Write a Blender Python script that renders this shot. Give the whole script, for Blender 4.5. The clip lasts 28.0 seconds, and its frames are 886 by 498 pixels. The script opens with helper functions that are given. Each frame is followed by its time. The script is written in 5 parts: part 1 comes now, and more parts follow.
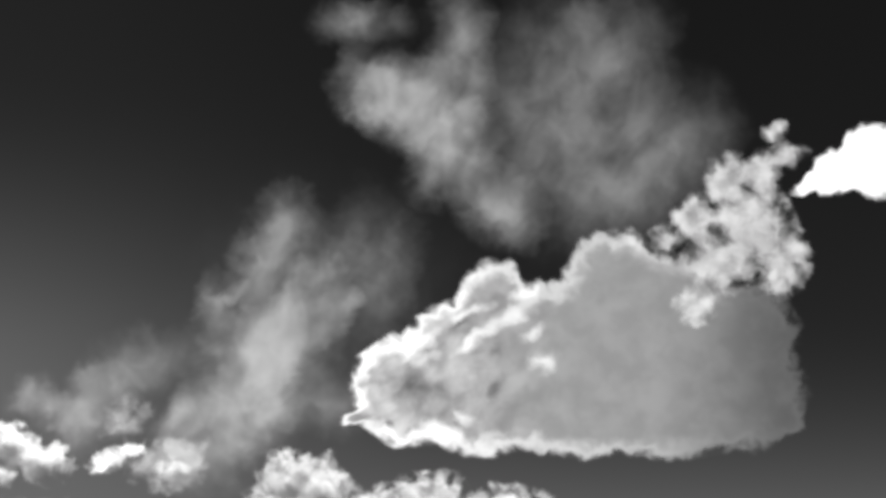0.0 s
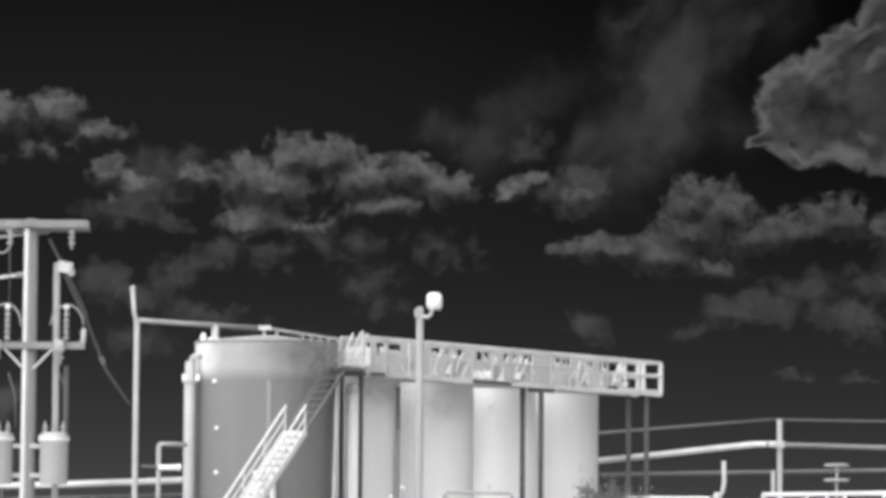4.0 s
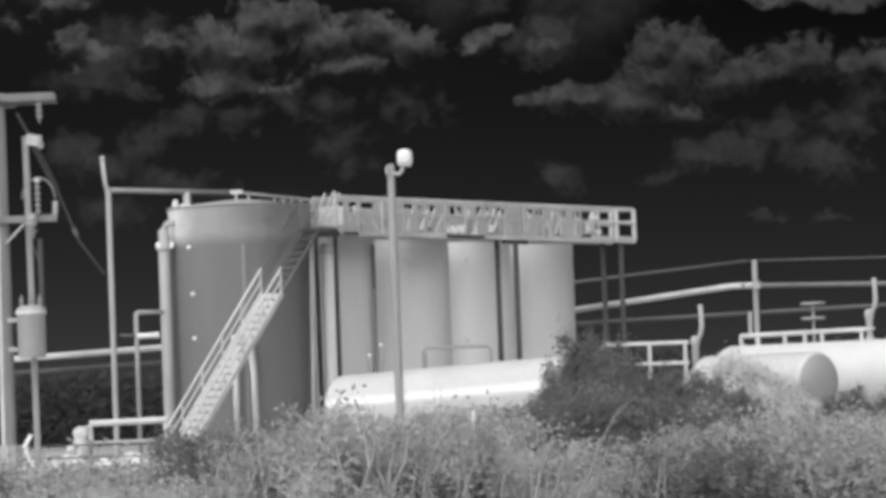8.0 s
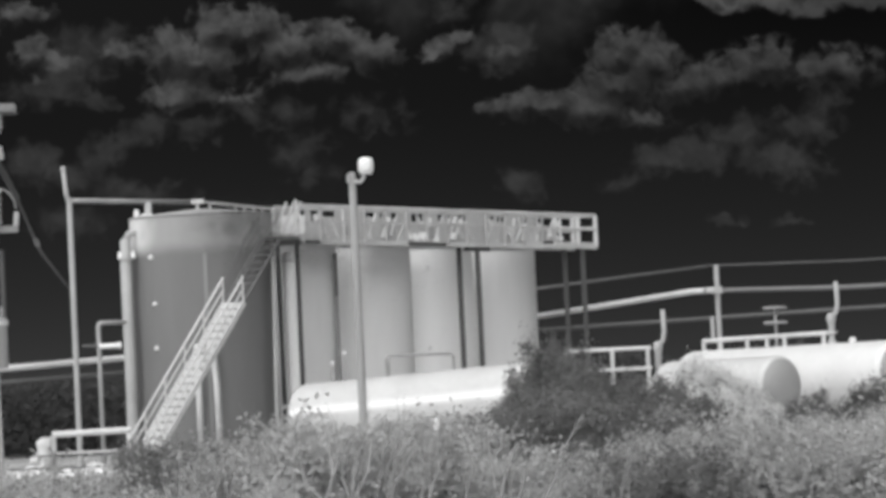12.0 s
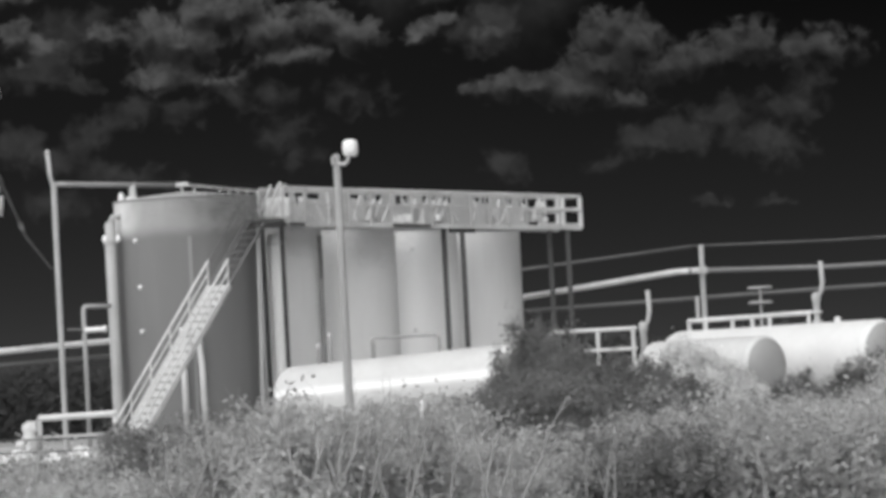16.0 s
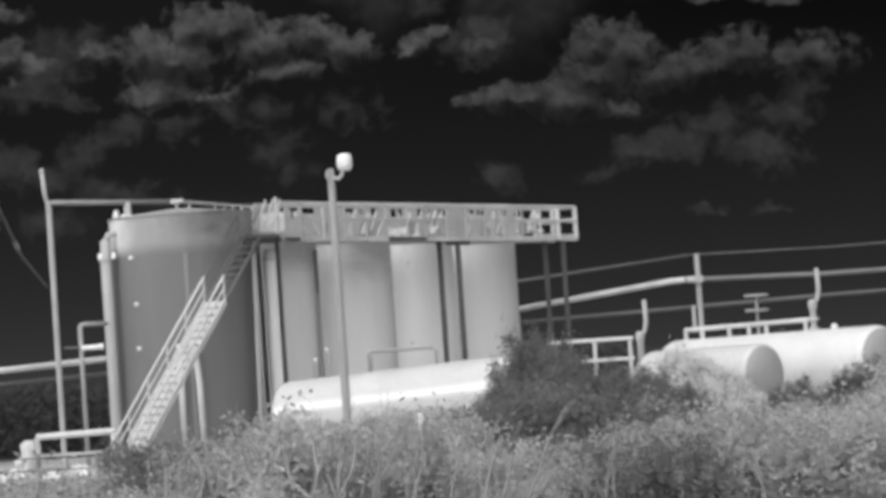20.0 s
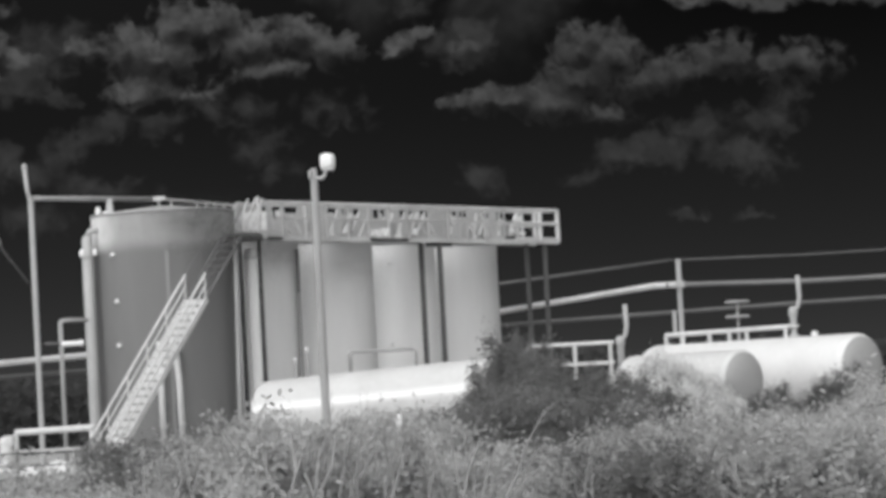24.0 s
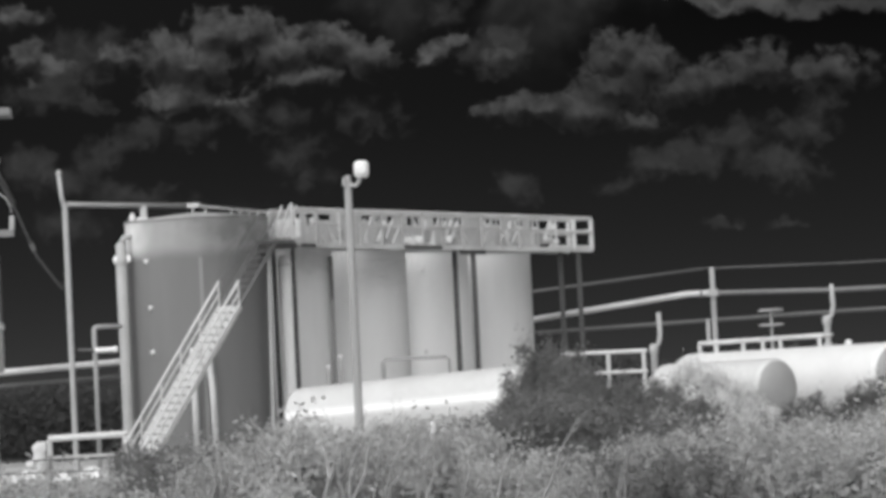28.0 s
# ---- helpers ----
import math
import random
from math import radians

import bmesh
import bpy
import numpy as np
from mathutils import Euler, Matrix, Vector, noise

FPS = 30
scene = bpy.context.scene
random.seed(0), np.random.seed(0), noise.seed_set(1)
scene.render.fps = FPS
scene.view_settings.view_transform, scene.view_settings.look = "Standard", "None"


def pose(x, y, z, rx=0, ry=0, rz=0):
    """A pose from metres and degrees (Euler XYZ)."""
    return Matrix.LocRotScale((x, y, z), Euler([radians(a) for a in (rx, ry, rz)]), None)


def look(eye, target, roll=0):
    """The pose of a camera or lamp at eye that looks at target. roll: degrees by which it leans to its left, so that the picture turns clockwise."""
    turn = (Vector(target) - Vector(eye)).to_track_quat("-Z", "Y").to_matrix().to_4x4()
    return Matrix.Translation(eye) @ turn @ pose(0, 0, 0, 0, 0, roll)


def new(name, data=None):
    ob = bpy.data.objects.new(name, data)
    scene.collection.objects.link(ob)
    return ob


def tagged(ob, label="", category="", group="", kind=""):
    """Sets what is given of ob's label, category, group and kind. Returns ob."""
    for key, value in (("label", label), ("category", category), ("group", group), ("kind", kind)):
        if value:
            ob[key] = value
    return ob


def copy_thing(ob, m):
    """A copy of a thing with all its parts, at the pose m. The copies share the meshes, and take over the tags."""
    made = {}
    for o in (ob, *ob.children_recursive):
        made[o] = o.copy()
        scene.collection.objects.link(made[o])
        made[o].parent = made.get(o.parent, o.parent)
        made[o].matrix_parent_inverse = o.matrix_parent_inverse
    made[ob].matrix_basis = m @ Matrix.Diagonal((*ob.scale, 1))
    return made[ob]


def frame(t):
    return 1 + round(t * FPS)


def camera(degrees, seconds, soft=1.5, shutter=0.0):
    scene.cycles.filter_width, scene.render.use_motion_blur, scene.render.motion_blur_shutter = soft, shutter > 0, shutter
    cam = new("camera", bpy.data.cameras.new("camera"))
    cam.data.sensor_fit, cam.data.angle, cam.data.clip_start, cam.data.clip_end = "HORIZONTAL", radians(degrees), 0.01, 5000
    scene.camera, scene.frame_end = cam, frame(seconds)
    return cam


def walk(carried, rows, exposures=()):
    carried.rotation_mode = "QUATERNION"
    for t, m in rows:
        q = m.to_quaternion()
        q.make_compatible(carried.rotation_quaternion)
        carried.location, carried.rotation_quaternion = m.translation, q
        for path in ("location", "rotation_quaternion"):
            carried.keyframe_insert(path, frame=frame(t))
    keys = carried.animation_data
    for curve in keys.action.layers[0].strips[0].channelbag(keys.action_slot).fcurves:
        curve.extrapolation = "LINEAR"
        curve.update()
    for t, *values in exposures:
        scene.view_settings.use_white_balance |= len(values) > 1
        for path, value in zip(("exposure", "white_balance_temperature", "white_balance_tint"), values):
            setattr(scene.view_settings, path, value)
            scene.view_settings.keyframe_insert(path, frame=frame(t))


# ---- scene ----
# A thermal camera on a long lens stands still and pans down from the clouds to a tank battery.
EYE = (0.0, 0.0, 1.6)

# seconds, turn to the right, tilt upwards, roll (degrees)
PATH = [
    (0.0, 6.158, 9.294, 1.00),
    (0.5, 4.558, 8.846, 0.95),
    (1.0, 3.161, 8.235, 0.90),
    (1.5, 1.275, 7.535, 0.56),
    (2.0, -0.627, 6.926, 0.70),
    (2.5, -1.542, 6.695, 0.58),
    (3.0, -1.597, 6.172, 0.52),
    (3.5, -1.205, 5.412, 0.54),
    (4.0, -0.438, 4.696, 0.38),
    (4.5, -0.253, 3.909, 0.36),
    (6.5, 0.391, 2.390, -2.02),
    (7.0, -0.187, 2.209, -1.90),
    (7.5, -0.178, 2.425, -1.95),
    (8.0, 0.000, 2.314, -2.20),
    (8.5, -0.130, 2.553, -2.30),
    (9.0, -0.120, 2.536, -1.99),
    (9.5, 0.094, 2.546, -2.23),
    (10.0, 0.171, 2.353, -2.42),
    (10.5, 0.611, 2.293, -2.70),
    (11.0, 0.482, 2.503, -2.66),
    (11.5, 0.718, 2.441, -2.47),
    (12.0, 0.632, 2.410, -2.73),
    (12.5, 0.914, 2.309, -3.08),
    (14.5, 0.504, 2.029, -3.05),
    (15.0, 0.750, 1.844, -3.28),
    (15.5, 0.874, 1.925, -3.33),
    (16.0, 0.865, 2.095, -3.06),
    (16.5, 0.870, 2.171, -3.47),
    (17.0, 1.121, 1.892, -3.78),
    (17.5, 0.775, 1.832, -3.73),
    (18.0, 0.505, 2.121, -3.37),
    (18.5, 1.042, 2.124, -3.39),
    (19.0, 0.716, 2.203, -3.65),
    (19.5, 0.813, 2.106, -3.88),
    (20.0, 0.950, 2.299, -3.92),
    (20.5, 0.839, 2.454, -3.45),
    (21.0, 0.977, 2.512, -3.23),
    (21.5, 1.241, 2.357, -3.32),
    (23.5, 0.593, 2.466, -2.97),
    (24.0, 1.252, 2.307, -3.06),
    (24.5, 0.723, 2.438, -2.93),
    (25.0, 0.590, 2.593, -2.80),
    (25.5, 0.685, 2.596, -2.79),
    (26.0, 0.649, 2.449, -2.69),
    (26.5, 1.013, 2.300, -3.06),
    (27.0, 0.904, 2.270, -3.13),
    (27.5, 0.794, 2.431, -2.63),
    (28.0, 0.705, 2.459, -2.86),
]

cam = camera(14.5, 28.0, soft=4.0)


def aim(turn, tilt, roll):
    a, e = radians(turn), radians(tilt)
    way = Vector((math.sin(a) * math.cos(e), math.cos(a) * math.cos(e), math.sin(e)))
    return look(EYE, Vector(EYE) + 50 * way, roll)


# the camera's gain falls as it leaves the cold sky for the warm tanks
GAIN = [(0.0, 4.1), (0.5, 3.3), (1.0, 2.65), (1.5, 2.1), (2.0, 1.7), (2.5, 1.42), (3.0, 1.16), (3.5, 0.86), (4.0, 0.62), (4.5, 0.42), (6.5, 0.0), (28.0, 0.0)]
walk(cam, [(t, aim(a, b, c)) for t, a, b, c in PATH], GAIN)

# ---------------------------------------------------------------- light
SUN_TURN, SUN_HEIGHT = -156.0, 36.0      # from the left, behind the camera
sun = new("sun", bpy.data.lights.new("sun", "SUN"))
sun.data.energy, sun.data.angle, sun.data.color = 5.0, radians(110), (1.0, 1.0, 1.0)
_a, _e = radians(SUN_TURN), radians(SUN_HEIGHT)
sun.matrix_world = look((math.sin(_a) * math.cos(_e) * 60, math.cos(_a) * math.cos(_e) * 60, math.sin(_e) * 60), (0, 0, 0))

# clouds: turn, height, half width, half height (degrees), lean, thickness
TOWER = [
    (5.55, 6.97, 0.85, 0.91, 0, 1),
    (6.34, 7.63, 0.83, 0.79, 20, 1),
    (7.03, 8.11, 0.69, 1.04, 0, 1),
    (6.82, 6.99, 1.29, 1.04, 0, 1),
    (8.12, 7.47, 1.48, 1.29, 0, 1.1),
    (9.05, 8.41, 0.97, 1.22, 0, 1),
    (8.59, 6.92, 1.76, 1.0, 0, 1.1),
    (9.99, 7.03, 1.66, 1.09, 0, 1.1),
    (9.89, 8.23, 0.92, 1.02, 0, 0.9),
    (11.11, 7.04, 1.11, 1.04, 0, 0.8),
    (4.79, 6.51, 0.33, 0.13, 22, 0.7),
    (11.85, 6.56, 0.37, 0.31, 0, 0.6),
    (11.01, 7.96, 1.11, 0.83, 0, 0.8),
]
TOWER_FOLDS = [
    (5.76, 7.67, 0.48, 0.17, 38, 1),
    (5.9, 7.44, 0.31, 0.22, 50, 0.9),
    (6.6, 8.24, 0.55, 0.12, 22, 0.9),
    (6.74, 7.82, 0.57, 0.13, 32, 1),
    (7.3, 8.24, 0.54, 0.18, 30, 1),
    (7.53, 8.57, 0.37, 0.15, 20, 0.7),
    (7.86, 7.46, 0.31, 0.33, 60, 0.7),
    (6.24, 6.33, 0.55, 0.15, -18, 0.9),
    (6.51, 6.57, 0.31, 0.15, -30, 0.7),
    (7.63, 7.92, 0.28, 0.13, 40, 0.6),
]
TOWER_HOLLOWS = [
    (5.62, 7.11, 0.44, 0.35, 0, 1),
    (7.07, 7.03, 0.15, 0.31, -25, 0.9),
    (6.41, 8.02, 0.41, 0.08, 28, 0.9),
    (6.09, 6.98, 0.37, 0.28, 0, 0.6),
    (5.3, 6.41, 0.2, 0.09, 20, 0.8),
    (7.07, 7.64, 0.28, 0.11, 30, 0.6),
]
CROWN = [
    (10.33, 9.86, 0.37, 0.43, 0, 1),
    (10.91, 10.47, 0.44, 0.48, 0, 1),
    (11.43, 10.65, 0.46, 0.31, 20, 1),
    (11.89, 10.88, 0.41, 0.24, 10, 0.9),
    (11.29, 9.73, 0.69, 0.79, 0, 1.1),
    (10.73, 9.07, 0.65, 0.65, 0, 1),
    (11.8, 9.17, 0.51, 0.69, 0, 0.9),
    (11.68, 11.24, 0.28, 0.2, 15, 0.7),
    (10.36, 8.42, 0.42, 0.37, 30, 0.7),
    (9.88, 9.44, 0.46, 0.37, 0, 0.5),
    (9.23, 9.44, 0.37, 0.28, 0, 0.5),
]
BRIGHT = [
    (13.34, 10.78, 0.69, 0.61, 0, 1.3),
    (12.78, 10.65, 0.55, 0.37, 20, 1),
    (12.32, 10.48, 0.46, 0.15, 25, 0.9),
]
CLOUD_LEFT = [
    (-8.67, 6.53, 0.48, 0.39, 0, 1),
    (-7.66, 6.83, 0.57, 0.41, 0, 1),
    (-6.82, 6.89, 0.57, 0.46, 0, 1),
    (-6.21, 6.58, 0.42, 0.31, -10, 0.8),
    (-5.72, 6.56, 0.28, 0.18, 0, 0.7),
    (-8.29, 6.21, 0.92, 0.3, 0, 0.55),
    (-7.09, 6.28, 0.83, 0.26, 0, 0.5),
    (-5.97, 5.89, 0.43, 0.39, 0, 1),
    (-5.55, 5.71, 0.46, 0.37, 0, 0.8),
    (-5.89, 5.47, 0.24, 0.18, 0, 0.6),
    (-4.48, 5.84, 0.48, 0.24, -5, 0.9),
    (-8.61, 8.24, 0.24, 0.11, 0, 0.45),
]
BANK = [
    (-3.78, 5.83, 0.57, 0.54, 0, 1),
    (-2.89, 6.21, 0.57, 0.52, 0, 1),
    (-3.26, 5.65, 0.79, 0.55, 0, 1),
    (-2.24, 6.17, 0.55, 0.43, 0, 1),
    (-1.77, 5.85, 0.83, 0.43, 0, 1),
    (-0.93, 5.95, 0.57, 0.41, 0, 1),
    (-0.41, 5.68, 0.65, 0.43, -15, 0.9),
    (-3.63, 5.13, 0.67, 0.39, 0, 0.85),
    (-2.79, 5.05, 0.74, 0.33, 0, 0.6),
    (-1.48, 5.39, 1.02, 0.33, 0, 0.6),
]
CLOUD_BITS = [
    (0.66, 5.66, 0.39, 0.2, 25, 0.95),
    (1.11, 5.87, 0.37, 0.12, 5, 0.8),
    (1.83, 5.59, 0.41, 0.26, -5, 0.75),
    (1.69, 4.68, 0.48, 0.26, 0, 1),
    (2.2, 4.76, 0.55, 0.31, 0, 0.9),
]
CLOUD_RIGHT = [
    (2.48, 4.72, 0.79, 0.33, 0, 1),
    (3.17, 4.58, 0.79, 0.43, 0, 1),
    (3.68, 5.5, 0.57, 0.5, 0, 1),
    (4.19, 5.32, 0.74, 0.61, 0, 0.95),
    (3.55, 4.95, 0.83, 0.46, 0, 0.95),
    (4.56, 4.86, 0.88, 0.43, 0, 0.8),
    (5.3, 5.04, 0.65, 0.41, 0, 0.85),
    (6.03, 5.22, 0.83, 0.48, 0, 0.9),
    (7.13, 5.04, 1.02, 0.46, 0, 0.8),
    (4.01, 4.39, 0.74, 0.28, 0, 0.6),
]
CLOUD_DIM = [
    (-8.19, 1.84, 0.74, 0.42, 0, 0.9),
    (-7.56, 2.17, 0.37, 0.33, 0, 0.7),
    (-4.88, 5.02, 0.39, 0.18, 10, 0.8),
    (-3.25, 4.53, 0.55, 0.33, 10, 0.6),
    (-4.18, 4.57, 0.69, 0.31, 18, 0.8),
    (-4.83, 4.24, 0.55, 0.33, 20, 0.7),
    (-6.03, 4.13, 0.54, 0.37, 10, 0.85),
    (-5.38, 3.86, 0.65, 0.3, 0, 0.7),
    (-4.35, 3.64, 1.2, 0.26, -8, 0.6),
    (-5.46, 3.16, 0.74, 0.39, 0, 0.6),
    (-1.66, 4.18, 0.65, 0.55, 0, 0.42),
    (-0.45, 4.65, 1.02, 0.46, 0, 0.35),
    (-2.04, 4.73, 0.83, 0.37, 0, 0.5),
    (1.97, 3.42, 0.39, 0.41, 30, 0.55),
    (4.83, 3.75, 0.88, 0.44, 0, 0.8),
    (4.19, 3.84, 0.55, 0.37, 0, 0.6),
]
CLOUD_FAINT = [
    (1.62, 5.66, 0.69, 0.48, 0, 0.95),
    (2.09, 5.81, 0.37, 0.41, 20, 0.8),
    (0.91, 6.35, 0.55, 0.37, 40, 0.5),
    (-5.2, 5.79, 0.88, 0.57, 0, 0.75),
    (-5.69, 5.25, 1.02, 0.37, 0, 0.75),
    (-4.64, 6.04, 0.55, 0.37, 0, 0.6),
    (5.61, 4.09, 0.83, 0.37, 8, 0.6),
    (6.68, 4.19, 0.74, 0.39, 0, 0.6),
    (6.1, 3.61, 0.88, 0.39, 0, 0.7),
    (6.97, 4.68, 0.55, 0.37, 0, 0.5),
    (5.28, 2.67, 0.39, 0.11, 4, 0.7),
    (6.43, 2.58, 0.41, 0.11, 0, 0.7),
    (3.59, 3.34, 0.46, 0.2, 15, 0.5),
    (6.55, 3.31, 0.74, 0.37, 0, 0.4),
    (4.16, 3.69, 0.65, 0.31, 0, 0.5),
    (-1.42, 3.8, 0.55, 0.33, 0, 0.35),
]
PLUME = [
    (4.74, 11.97, 0.55, 0.46, -20, 0.8),
    (5.51, 11.71, 0.74, 0.65, -30, 1.1),
    (6.35, 12.46, 0.55, 1.11, 0, 0.7),
    (6.28, 10.89, 0.65, 0.74, -35, 0.9),
    (7.05, 9.97, 0.74, 0.55, -30, 0.75),
    (4.72, 12.99, 0.83, 0.37, 0, 0.55),
    (7.77, 12.67, 1.02, 0.83, 0, 0.35),
    (8.92, 12.31, 1.02, 1.2, -20, 0.5),
    (9.87, 10.83, 1.02, 1.2, -35, 0.5),
    (8.37, 10.36, 1.39, 0.92, 0, 0.5),
    (7.5, 11.46, 1.11, 0.92, 0, 0.38),
]
VEIL = [
    (3.57, 9.62, 0.55, 0.55, -25, 0.5),
    (3.11, 9.05, 0.46, 0.55, -35, 0.5),
    (2.57, 8.39, 0.41, 0.13, 30, 0.4),
    (4.12, 8.38, 0.57, 0.57, 0, 0.85),
    (3.62, 7.67, 0.83, 0.55, 0, 0.5),
    (2.41, 7.55, 0.55, 0.55, -30, 0.3),
    (1.83, 6.42, 0.37, 0.55, -35, 0.6),
    (0.3, 6.47, 0.46, 0.65, -10, 0.8),
    (0.75, 6.86, 0.37, 0.46, 20, 0.5),
    (-0.63, 6.72, 0.46, 0.28, 30, 0.6),
    (2.62, 6.44, 0.92, 0.55, 0, 0.45),
    (4.11, 6.66, 0.83, 0.46, 0, 0.4),
    (4.26, 8.15, 2.4, 1.85, 0, 0.22),
]
WISPS = [
    (-0.23, 6.56, 0.65, 0.28, -15, 0.5),
    (1.16, 7.31, 0.88, 0.46, 15, 0.5),
    (2.33, 8.29, 0.31, 0.46, 0, 0.45),
    (2.94, 7.41, 0.65, 0.83, 0, 0.6),
    (3.12, 6.67, 0.65, 0.83, 0, 0.7),
    (2.29, 5.83, 0.74, 0.55, 0, 0.6),
    (3.5, 8.15, 0.55, 0.74, 0, 0.4),
    (4.99, 9.15, 0.74, 1.02, 0, 0.4),
    (4.15, 8.61, 0.55, 0.65, 0, 0.3),
]

world = bpy.data.worlds.new("sky")
scene.world = world
world.use_nodes = True


def build_sky(tree):
    nodes, links = tree.nodes, tree.links
    nodes.clear()

    def calc(op, a, b=None, c=None, clamp=False):
        n = nodes.new("ShaderNodeMath")
        n.operation, n.use_clamp = op, clamp
        for i, v in enumerate((a, b, c)):
            if v is None:
                continue
            if isinstance(v, (int, float)):
                n.inputs[i].default_value = v
            else:
                links.new(v, n.inputs[i])
        return n.outputs[0]

    def step(v, lo, hi, out0=0.0, out1=1.0):
        n = nodes.new("ShaderNodeMapRange")
        n.interpolation_type = "SMOOTHSTEP"
        links.new(v, n.inputs[0])
        for i, x in zip((1, 2, 3, 4), (lo, hi, out0, out1)):
            n.inputs[i].default_value = x
        return n.outputs[0]

    def fuzz(vector, scale, detail, rough):
        n = nodes.new("ShaderNodeTexNoise")
        links.new(vector, n.inputs["Vector"])
        n.inputs["Scale"].default_value, n.inputs["Detail"].default_value, n.inputs["Roughness"].default_value = scale, detail, rough
        return n

    coord = nodes.new("ShaderNodeTexCoord")
    split = nodes.new("ShaderNodeSeparateXYZ")
    links.new(coord.outputs["Generated"], split.inputs[0])
    turn = calc("MULTIPLY", calc("ARCTAN2", split.outputs[0], split.outputs[1]), 57.2958)
    height = calc("MULTIPLY", calc("ARCSINE", split.outputs[2]), 57.2958)
    both = nodes.new("ShaderNodeCombineXYZ")
    links.new(turn, both.inputs[0])
    links.new(height, both.inputs[1])
    place = both.outputs[0]

    def warped(vector, scale, detail, amount):
        n = fuzz(vector, scale, detail, 0.6)
        off = nodes.new("ShaderNodeVectorMath")
        off.operation = "SUBTRACT"
        links.new(n.outputs["Color"], off.inputs[0])
        off.inputs[1].default_value = (0.5, 0.5, 0.5)
        add = nodes.new("ShaderNodeVectorMath")
        add.operation = "MULTIPLY_ADD"
        links.new(off.outputs[0], add.inputs[0])
        add.inputs[1].default_value = (amount, amount, 0.0)
        links.new(vector, add.inputs[2])
        return add.outputs[0]

    def mass(vector, puffs):
        total = None
        for a, e, w, h, lean, thick in puffs:
            m = nodes.new("ShaderNodeMapping")
            m.vector_type = "TEXTURE"
            links.new(vector, m.inputs[0])
            m.inputs[1].default_value = (a, e, 0)
            m.inputs[2].default_value = (0, 0, radians(lean))
            m.inputs[3].default_value = (w * 1.3, h * 1.5, 1)
            g = nodes.new("ShaderNodeTexGradient")
            g.gradient_type = "SPHERICAL"
            links.new(m.outputs[0], g.inputs[0])
            total = calc("MULTIPLY_ADD", g.outputs["Fac"], thick, 0.0 if total is None else total)
        return total

    def raised(vector, dx, dy):
        add = nodes.new("ShaderNodeVectorMath")
        add.operation = "ADD"
        links.new(vector, add.inputs[0])
        add.inputs[1].default_value = (dx, dy, 0.0)
        return add.outputs[0]

    def drawn(lean, w, h):
        m = nodes.new("ShaderNodeMapping")
        m.vector_type = "TEXTURE"
        links.new(place, m.inputs[0])
        m.inputs[2].default_value = (0, 0, radians(lean))
        m.inputs[3].default_value = (w, h, 1)
        return m.outputs[0]

    def cluster(vector, puffs):
        """The nearest of a set of oval puffs: 1 in its middle, 0 at its rim."""
        total = None
        for a, e, w, h, lean, thick in puffs:
            m = nodes.new("ShaderNodeMapping")
            m.vector_type = "TEXTURE"
            links.new(vector, m.inputs[0])
            m.inputs[1].default_value = (a, e, 0)
            m.inputs[2].default_value = (0, 0, radians(lean))
            m.inputs[3].default_value = (w * 1.12, h * 1.12, 1)
            g = nodes.new("ShaderNodeTexGradient")
            g.gradient_type = "SPHERICAL"
            links.new(m.outputs[0], g.inputs[0])
            total = calc("MULTIPLY_ADD", calc("POWER", g.outputs["Fac"], 3.0), thick ** 3, 0.0 if total is None else total)
        return calc("POWER", total, 1 / 3)

    def frayed(d, *waves):
        """The field d with its rim eaten into by noise."""
        t, inside = d, step(d, 0.0, 0.14)
        for wave, amount in waves:
            t = calc("MULTIPLY_ADD", calc("MULTIPLY", calc("SUBTRACT", wave, 0.5), inside), amount, t)
        return t

    def over(base, mask, value):
        m = nodes.new("ShaderNodeMix")
        m.data_type = "FLOAT"
        for i, v in ((0, mask), (2, base), (3, value)):
            if isinstance(v, (int, float)):
                m.inputs[i].default_value = v
            else:
                links.new(v, m.inputs[i])
        return m.outputs[0]

    def noisy(vector, scale, detail, lo=0.3, hi=0.7, rough=0.5):
        return step(fuzz(vector, scale, detail, rough).outputs["Fac"], lo, hi)

    curled = warped(warped(place, 1.7, 2, 0.34), 4.6, 3, 0.17)
    soft = warped(warped(place, 1.1, 3, 0.7), 2.8, 3, 0.36)
    fine = noisy(curled, 3.6, 4)
    lump = noisy(warped(place, 1.6, 3, 0.4), 2.1, 4)
    tuft = noisy(curled, 6.5, 3)
    swirl = noisy(warped(drawn(34, 1.25, 0.8), 1.1, 2, 1.0), 1.5, 3, 0.4, 0.64)
    streak = noisy(warped(drawn(-18, 0.85, 1.15), 0.7, 2, 1.2), 0.8, 3, 0.3, 0.7)

    # clear air
    air = calc("MAXIMUM", height, 0.0)
    bell = calc("POWER", 2.71828, calc("MULTIPLY", calc("POWER", calc("MULTIPLY", air, 1 / 5.5), 2.0), -1.0))
    near = calc("POWER", 2.71828, calc("MULTIPLY", air, -0.7))
    sky = nodes.new("ShaderNodeTexSky")
    sky.sky_type, sky.sun_disc = "NISHITA", False
    sky.sun_elevation, sky.sun_rotation = radians(SUN_HEIGHT), radians(SUN_TURN)
    grey = nodes.new("ShaderNodeRGBToBW")
    links.new(sky.outputs[0], grey.inputs[0])
    clear = calc("MULTIPLY_ADD", bell, 0.0097, calc("MULTIPLY_ADD", near, 0.028, 0.0002))
